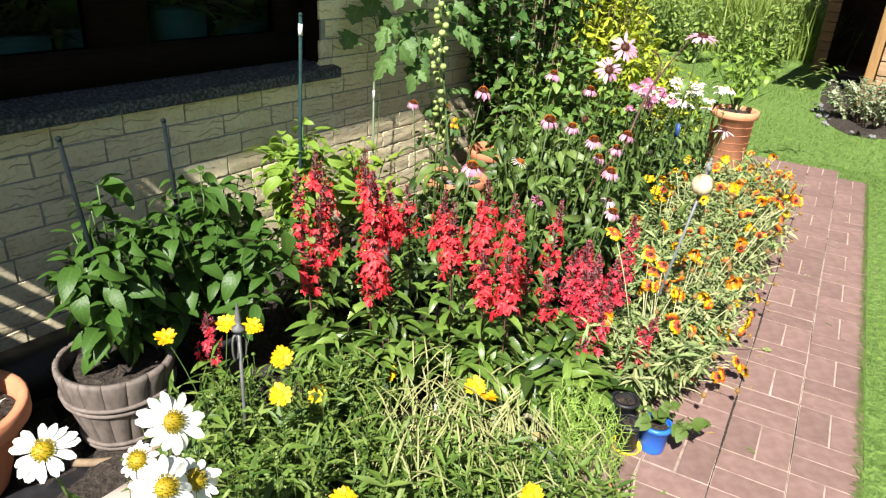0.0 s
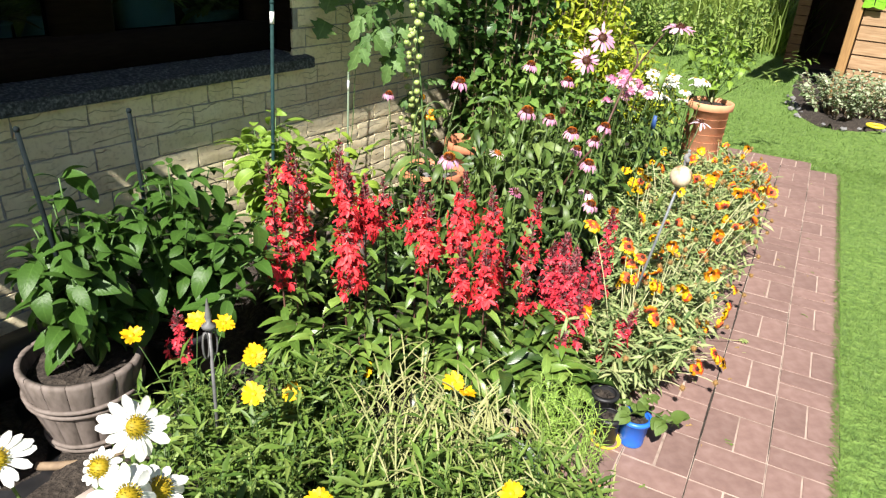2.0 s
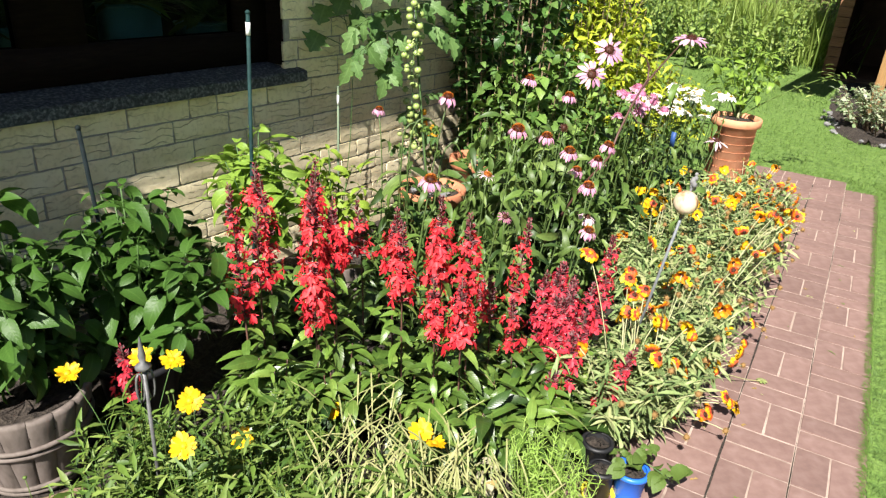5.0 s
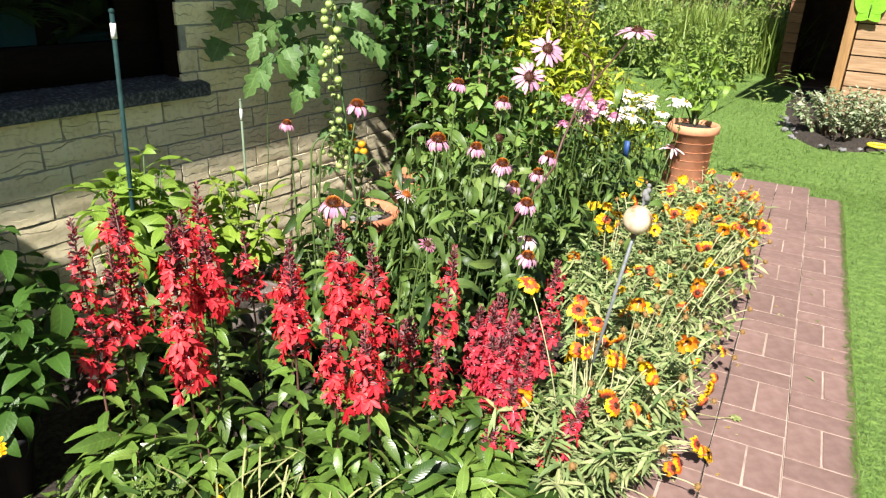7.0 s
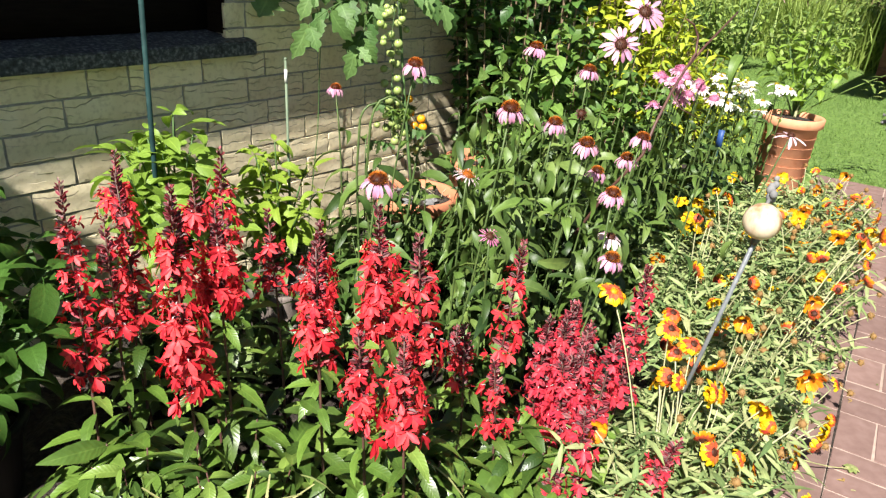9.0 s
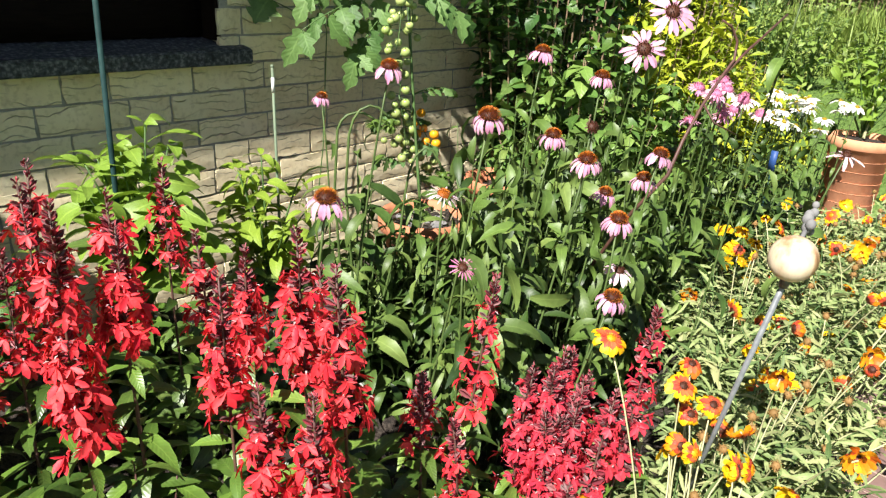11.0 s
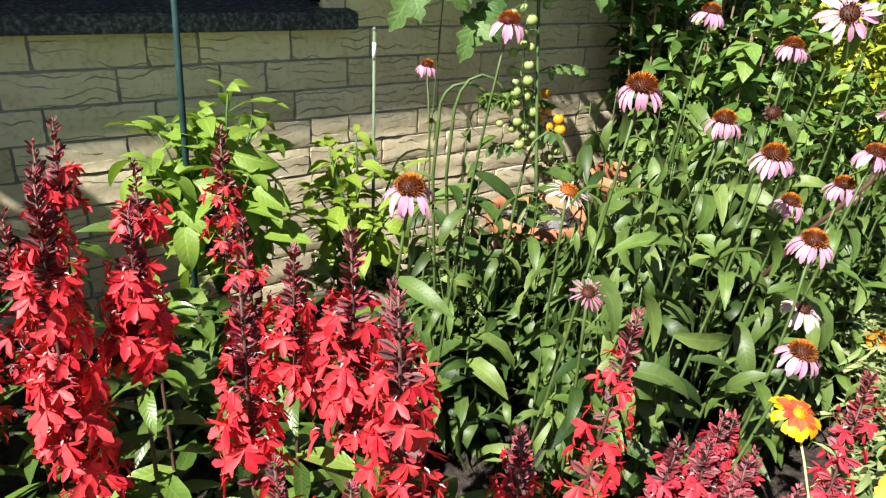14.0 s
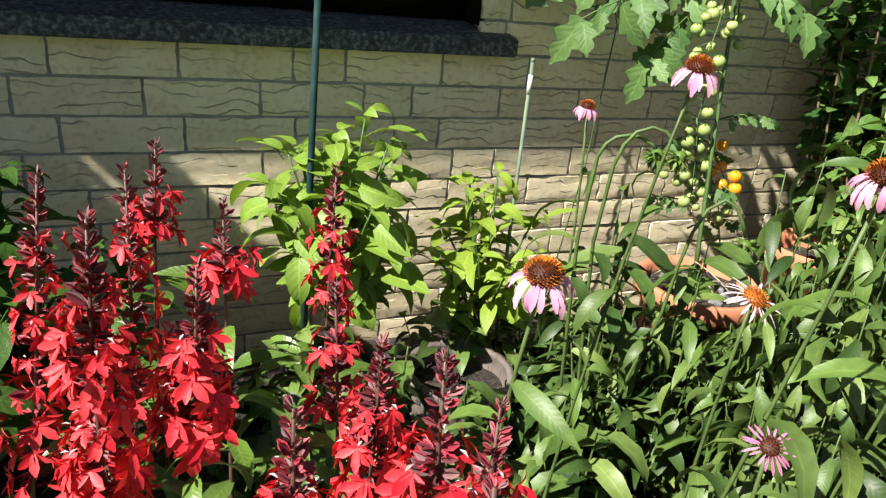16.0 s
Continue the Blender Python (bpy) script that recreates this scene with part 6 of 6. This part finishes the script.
for i in range(22):
    t = rng.uniform(0, 1)
    x = float(np.interp(t, [0, 0.3, 0.5, 0.75, 1], [6.7, 5.75, 5.3, 5.28, 5.6]))
    y = float(np.interp(t, [0, 0.3, 0.5, 0.75, 1], [-1.32, -1.5, -1.68, -1.94, -2.3]))
    g = Geo()
    ball(g, (x + rng.normal(0, 0.03), y + rng.normal(0, 0.03), 0.012), rng.uniform(0.012, 0.034), 7, 4, 0.6)
    g.v[-1] += rng.normal(0, 0.004, g.v[-1].shape)
    solo("edging_stone", g, M_STONE, "rough grey edging stone of the shrub bed", "stone", "edging stones", smooth=False)
fence = thing("fence", (6.8, -1.7, 0.0), "brown horizontal board fence with a tan post", "fence")
g = Geo()
box(g, (6.72, -1.775, 0.0), (6.83, -1.685, 2.0), 0.006)
part("post", g, M_POST, fence, "tan timber post", smooth=False)
for i in range(13):
    g = Geo()
    box(g, (6.78, -4.6, 0.05 + 0.15 * i), (6.82, -1.79, 0.05 + 0.15 * i + 0.138), 0.003)
    part("board", g, M_TAN, fence, smooth=False)
g = Geo()
box(g, (6.82, -4.6, 0.0), (6.84, -1.78, 2.0))
part("backing", g, M_ROOF, fence)
bf = thing("butterfly_ornament", (6.74, -1.86, 1.07), "lime green butterfly ornament on the fence", "ornament")
for k in (-1, 1):
    g = Geo()
    blades(g, [V(6.70, -1.86, 1.07)] * 2, [V(-0.05, k * 0.8, 0.65), V(-0.05, k * 0.7, -0.7)], [0.19, 0.14], [0.16, 0.12], "ovate", 0.1, 0.1, 5, up=V(-1, 0, 0))
    part("wing", g, M_LIME, bf)
g = Geo()
tube(g, [(6.70, -1.86, 1.0), (6.70, -1.86, 1.16)], 0.008, 0.005, 6)
part("body", g, M_BLACK, bf)
shed = thing("shed", (9.0, -0.85, 0.0), "dark brown timber shed with horizontal boards", "shed")
for i in range(16):
    for y0, y1 in ((-1.04, -0.88), (-3.6, -2.7)):
        g = Geo()
        box(g, (8.97, y0, 0.05 + 0.125 * i), (9.0, y1, 0.05 + 0.125 * i + 0.118), 0.006)
        part("board", g, M_BROWN, shed, smooth=False)
for lo, hi, nm in (((9.0, -0.93, 0.0), (11.0, -0.88, 2.0), "side_wall"), ((9.0, -3.6, 0.0), (11.0, -3.55, 2.0), "side_wall"), ((10.95, -3.55, 0.0), (11.0, -0.93, 2.0), "back_wall"), ((9.0, -3.55, 0.0), (10.95, -0.93, 0.03), "floor")):
    g = Geo()
    box(g, lo, hi)
    part(nm, g, M_ROOF, shed, smooth=False)
g = Geo()
box(g, (5.75, -1.66, 2.0), (11.3, -1.16, 2.08))
box(g, (6.62, -4.6, 2.0), (11.3, -1.66, 2.08))
box(g, (8.8, -4.6, 2.08), (11.3, -0.7, 2.35))
part("roof", g, M_ROOF, shed, smooth=False)

# ---- far planting ----
def reeds(at, r, h, n, mat, label):
    g = Geo()
    p = np.stack([at[0] + rng.normal(0, r, n), at[1] + rng.normal(0, r, n), np.zeros(n)], 1)
    blades(g, p, np.stack([rng.normal(0, 0.18, n), rng.normal(0, 0.18, n), np.ones(n)], 1), h * rng.uniform(0.5, 1.1, n), 0.022, "strap", rng.uniform(0.1, 0.9, n), 0.2, 4)
    return solo("reeds", g, mat, label, "reeds", "far reeds")


for i in range(14):
    reeds((9.2 + rng.uniform(0, 3.2), 0.3 + rng.uniform(-0.6, 3.4)), 0.35, 1.0, 420, M_REED, "tall bright green pond reeds")
for i in range(26):
    x, y = rng.uniform(8.2, 12.5), rng.uniform(-0.7, 4.0)
    bush("wild_perennial", (x, y, 0.0), rng.uniform(0.6, 1.2), 0.4, 22, 16, 0.11, 0.05, "ovate", M_WILD, "leafy green perennial at the back of the lawn", "plant", "far perennials", None, 0.9, 0.3, 0.2, 2, 0.006, 0.1)
for i in range(12):
    x, y = rng.uniform(4.6, 8.0), rng.uniform(1.2, 3.2)
    bush("hedge_shrub", (x, y, 0.0), rng.uniform(1.4, 2.2), 0.7, 40, 26, 0.10, 0.06, "ovate", M_DARKTREE, "dark green hedge shrub", "shrub", "hedge shrubs", M_WOODY, 0.9, 0.2, 0.2, 2, 0.01, 0.1, base_r=0.4)
for i in range(26):
    x, y = rng.uniform(13, 17), rng.uniform(-5.5, 8)
    bush("hedge_tree", (x, y, 0.0), rng.uniform(2.4, 3.4), 1.2, 60, 30, 0.17, 0.10, "ovate", M_DARKTREE, "dark green tree at the end of the garden", "tree", "far trees", M_WOODY, 0.9, 0.2, 0.2, 2, 0.02, 0.1, base_r=0.3)

for i in range(11):  # a closed row behind the lawn
    bush("hedge_shrub", (12.6 + 0.3 * (i % 2), -1.4 + 0.72 * i, 0.0), 1.75 + 0.25 * (i % 3), 0.7, 44, 26, 0.11, 0.06, "ovate", M_WILD if i % 3 else M_DARKTREE, "green hedge shrub behind the lawn", "shrub", "hedge shrubs", M_WOODY, 0.9, 0.2, 0.2, 2, 0.01, 0.08, base_r=0.6)

# ---- grass blades ----
def lawn(name, n, x0, x1, y0, y1, keep, h, w, label):
    g = Geo()
    p = np.stack([rng.uniform(x0, x1, n), rng.uniform(y0, y1, n), np.full(n, -0.012)], 1)
    p = p[keep(p)]
    m = len(p)
    blades(g, p, np.stack([rng.normal(0, 0.4, m), rng.normal(0, 0.4, m), np.ones(m)], 1), h * rng.uniform(0.5, 1.2, m), w, "strap", rng.uniform(0.1, 0.9, m), 0.2, 1)
    return solo(name, g, M_GRASS, label, "grass", kind="stuff")


def path_uv(p):
    d = p[:, :2] - V(PX, PY)
    return d @ PU[:2], d @ PV[:2]


def near_lawn(p):
    u, v = path_uv(p)
    return (v < -0.17 + 0.012 * np.sin(u * 23) + rng.normal(0, 0.006, len(p))) | ((u > 3.52) & (v < 0)) | (u > 3.72)


lawn("grass_near", 60000, -0.4, 4.0, -3.2, -1.4, near_lawn, 0.035, 0.0035, "short mown grass along the brick path")
lawn("grass_far", 60000, 3.6, 9.2, -3.6, 0.6, lambda p: near_lawn(p) & ~((p[:, 0] > 5.3) & (p[:, 1] < np.interp(p[:, 0], [5.3, 5.6, 6.6, 9], [-1.75, -1.55, -1.32, -1.1]))), 0.045, 0.006, "short mown grass of the lawn")

n = 4500  # grass leaning over the path's edge
u, v = rng.uniform(-2.6, 3.6, n), -0.205 + 0.022 * rng.uniform(0, 1, n) ** 2
p = np.stack([pave(q, w, 0.0) for q, w in zip(u, v)])
a = rng.uniform(0.4, 2.7, n)
g = Geo()
blades(g, p, np.stack([np.cos(a) * 0.6, np.sin(a) * 0.6, np.ones(n) * 0.7], 1), rng.uniform(0.012, 0.030, n), 0.0030, "strap", 0.8, 0.2, 2)
solo("edge_grass", g, M_GRASS, "lawn grass leaning over the edge of the path", "grass", kind="stuff")

# ---- paving: basket weave ----
g = Geo()
for v0, v1, ue in ((-0.198, 0.0, 3.58), (0.0, 0.598, 3.78)):
    c = [pave(-2.6, v0, 0.0002), pave(ue, v0, 0.0002), pave(ue, v1, 0.0002), pave(-2.6, v1, 0.0002)]
    g.add(c + [q - V(0, 0, 0.06) for q in c], [[0, 1, 2, 3], [0, 4, 5, 1], [1, 5, 6, 2], [2, 6, 7, 3], [3, 7, 4, 0]])
paving = solo("path", g, M_JOINT, "reddish brown paver path in basket weave", "path", kind="structure", smooth=False)


def paver_mesh(seed):
    r = np.random.default_rng(seed)
    g = Geo()
    box(g, (-0.0972, -0.0472, -0.05), (0.0972, 0.0472, 0.0), 0.0015)
    v = g.v[-1]
    v[:, :2] += r.normal(0, 0.0005, v[:, :2].shape)
    return mesh("paver", g, M_PAVER, False)


for j in range(-1, 4):  # earth in the long joints
    g = Geo()
    u = np.linspace(-2.6, 3.56, 60)
    a = [pave(q, 0.2 * j - (0.0028 if j == 1 else 0.0006) - 0.0015 * math.sin(9 * q), 0.0008) for q in u]
    b = [pave(q, 0.2 * j + (0.0028 if j == 1 else 0.0006) + 0.0015 * math.sin(7 * q), 0.0008) for q in u]
    g.add(a + b, [[i, i + 1, 61 + i, 60 + i] for i in range(59)])
    part("long_joint", g, M_SOIL, paving, "dark earth in the joint")
PAVERS = [paver_mesh(k) for k in range(6)]
for j in range(-1, 3):
    for k in range(-14, 18):
        u0, v0 = 0.588 + 0.2 * (k - 2), 0.2 * j
        if u0 > (3.42 if j < 0 else 3.62):
            continue
        lengthwise = (j + k) % 2 == 1
        for h in (0, 1):
            uc, vc = (u0 + 0.1, v0 + 0.05 + 0.1 * h) if lengthwise else (u0 + 0.05 + 0.1 * h, v0 + 0.1)
            q = pave(uc, vc, 0.002 + rng.normal(0, 0.0005))
            ob = part("paver", PAVERS[int(rng.integers(6))], None, paving)
            ob.matrix_basis = pose(*q, rng.normal(0, 0.12), rng.normal(0, 0.12), math.degrees(PA) + (0 if lengthwise else 90) + rng.normal(0, 0.35))

for i in range(40):
    u, v = rng.uniform(-0.4, 3.2), rng.choice([rng.uniform(-0.15, 0.35), rng.uniform(0.1, 0.4)])
    p = pave(u, v, 0.004)
    g = Geo()
    n = int(rng.integers(1, 4))
    a = rng.uniform(0, 6.28, n)
    blades(g, [p] * n, np.stack([np.cos(a), np.sin(a), np.full(n, 0.25)], 1), rng.uniform(0.008, 0.022, n), rng.uniform(0.004, 0.01, n), "lance", 0.5, 0.3, 2)
    solo("fallen_petal", g, (M_STRAW, M_SEED, M_WILD)[i % 3], "small withered petal or leaf scrap on the pavers", "leaf litter", "litter on the path")
g = Geo()
p = V(0.75, -2.03, 0.012)
a = np.linspace(0, 6.28, 9)[:-1]
blades(g, [p] * 8, np.stack([np.cos(a), np.sin(a), np.full(8, 0.15)], 1), 0.02, 0.012, "petal", 0.5, 0.2, 3)
tube(g, bezier((0.62, -1.93, 0.06), (0.74, -2.02, 0.012), (0.04, -0.02, -0.03), 8), 0.0018, 0.0014, 5)
solo("fallen_flower", g, M_STRAW, "pale withered flower head lying on the path", "flower")

# ---- bricks ----
def brick_mesh(seed, length):
    r = np.random.default_rng(seed)
    nx, nz = (8, 4) if length > 0.2 else (4, 4)
    X, Z = np.meshgrid(np.linspace(0, length, nx + 1), np.linspace(0, 0.0755, nz + 1))
    ph = r.uniform(0, 6, 3)
    Yd = 0.0018 * np.sin(130 * Z + 1.6 * np.sin(14 * X + ph[0]) + ph[1]) + r.normal(0, 0.0007, X.shape)
    edge = np.zeros_like(X)
    edge[0], edge[-1], edge[:, 0], edge[:, -1] = 0.0012, 0.0012, 0.0012, 0.0012
    Yd = Yd + edge
    X[:, 0] += r.normal(0, 0.0012, nz + 1)
    X[:, -1] += r.normal(0, 0.0012, nz + 1)
    Z[0] += r.normal(0, 0.0008, nx + 1)
    Z[-1] += r.normal(0, 0.0008, nx + 1)
    front = np.stack([X, Yd, Z], -1).reshape(-1, 3)
    idx = np.arange(X.size).reshape(X.shape)
    f = np.stack([idx[:-1, :-1], idx[:-1, 1:], idx[1:, 1:], idx[1:, :-1]], -1).reshape(-1, 4).tolist()
    ring = list(idx[0]) + list(idx[1:, -1]) + list(idx[-1, -2::-1]) + list(idx[-2:0:-1, 0])
    back = front[ring] * V(1, 0, 1) + V(0, 0.02, 0)
    k, n = len(ring), len(front)
    f += [[n + (i + 1) % k, n + i, n + k + i, n + k + (i + 1) % k] for i in range(k)]
    g = Geo()
    g.add(np.concatenate([front, front[ring], back]), f)
    return mesh("brick", g, M_BRICK, True)


FULL = [brick_mesh(k, 0.2425) for k in range(10)]
HALF = [brick_mesh(50 + k, 0.1175) for k in range(5)]
ZA, COURSE = 0.72, 0.0833
JOINTS = {1: 0.25, 2: 0.175, 3: 0.257, 4: 0.43, 5: 0.30, 6: 0.19}
HALVES = {1: 0.0, 2: 0.175, 3: 0.257, 4: 0.43, 5: 0.05, 6: -0.2}
rest = Geo()
for row in range(-22, 11):
    z0 = ZA - COURSE * (row - 1)
    if row < 1:
        z0 = ZA + COURSE * (1 - row)
    r = np.random.default_rng(300 + row)
    anchor = JOINTS.get(row, r.uniform(0, 0.25))
    half_at = HALVES.get(row, anchor - 0.25 * int(r.integers(0, 3)))
    lo, hi = (WIN_X if z0 > 0.80 and z0 < 2.05 else -4.9), WALL_X1
    # walk to the right and to the left of the anchor joint
    spans = []
    x = anchor
    while x < hi:
        w = 0.125 if abs(x - anchor - 0.75) < 0.01 and row % 2 else 0.25
        spans.append((x, w))
        x += w
    x = anchor
    while x > lo - 0.01 and x > -5:
        w = 0.125 if abs(x - half_at) < 0.01 or (row % 3 == 0 and abs(x - anchor + 1.375) < 0.06) else 0.25
        x -= w
        spans.append((x, w))
    for x, w in spans:
        if x + w < lo + 0.06 or x > hi - 0.1 or (z0 < SILL_Z and z0 > SILL_Z - 0.02):
            continue
        x0, fit = x + 0.0038, 1.0
        if x < lo:
            if lo < 0:
                continue
            x0, fit, w = lo + 0.001, (x + w - lo - 0.005) / (0.2425 if x + w - lo > 0.14 else 0.1175), (0.25 if x + w - lo > 0.14 else 0.125)
        me = (FULL if w > 0.2 else HALF)[int(r.integers(5))]
        if -1.45 < x < 1.75 and -0.05 < z0 < 1.40:
            ob = part("brick", me, None, wall)
            ob.matrix_basis = pose(x0, -0.001 + r.normal(0, 0.0006), z0 + 0.004, 0, 0, 0) @ Matrix.Diagonal((fit, 1, 1, 1))
        else:
            box(rest, (x0, 0.001, z0 + 0.004), (x0 + (w - 0.0075) * fit, 0.02, z0 + 0.0795))
ob = part("far_bricks", rest, M_BRICK, wall, smooth=False)
ob["kind"] = "stuff"
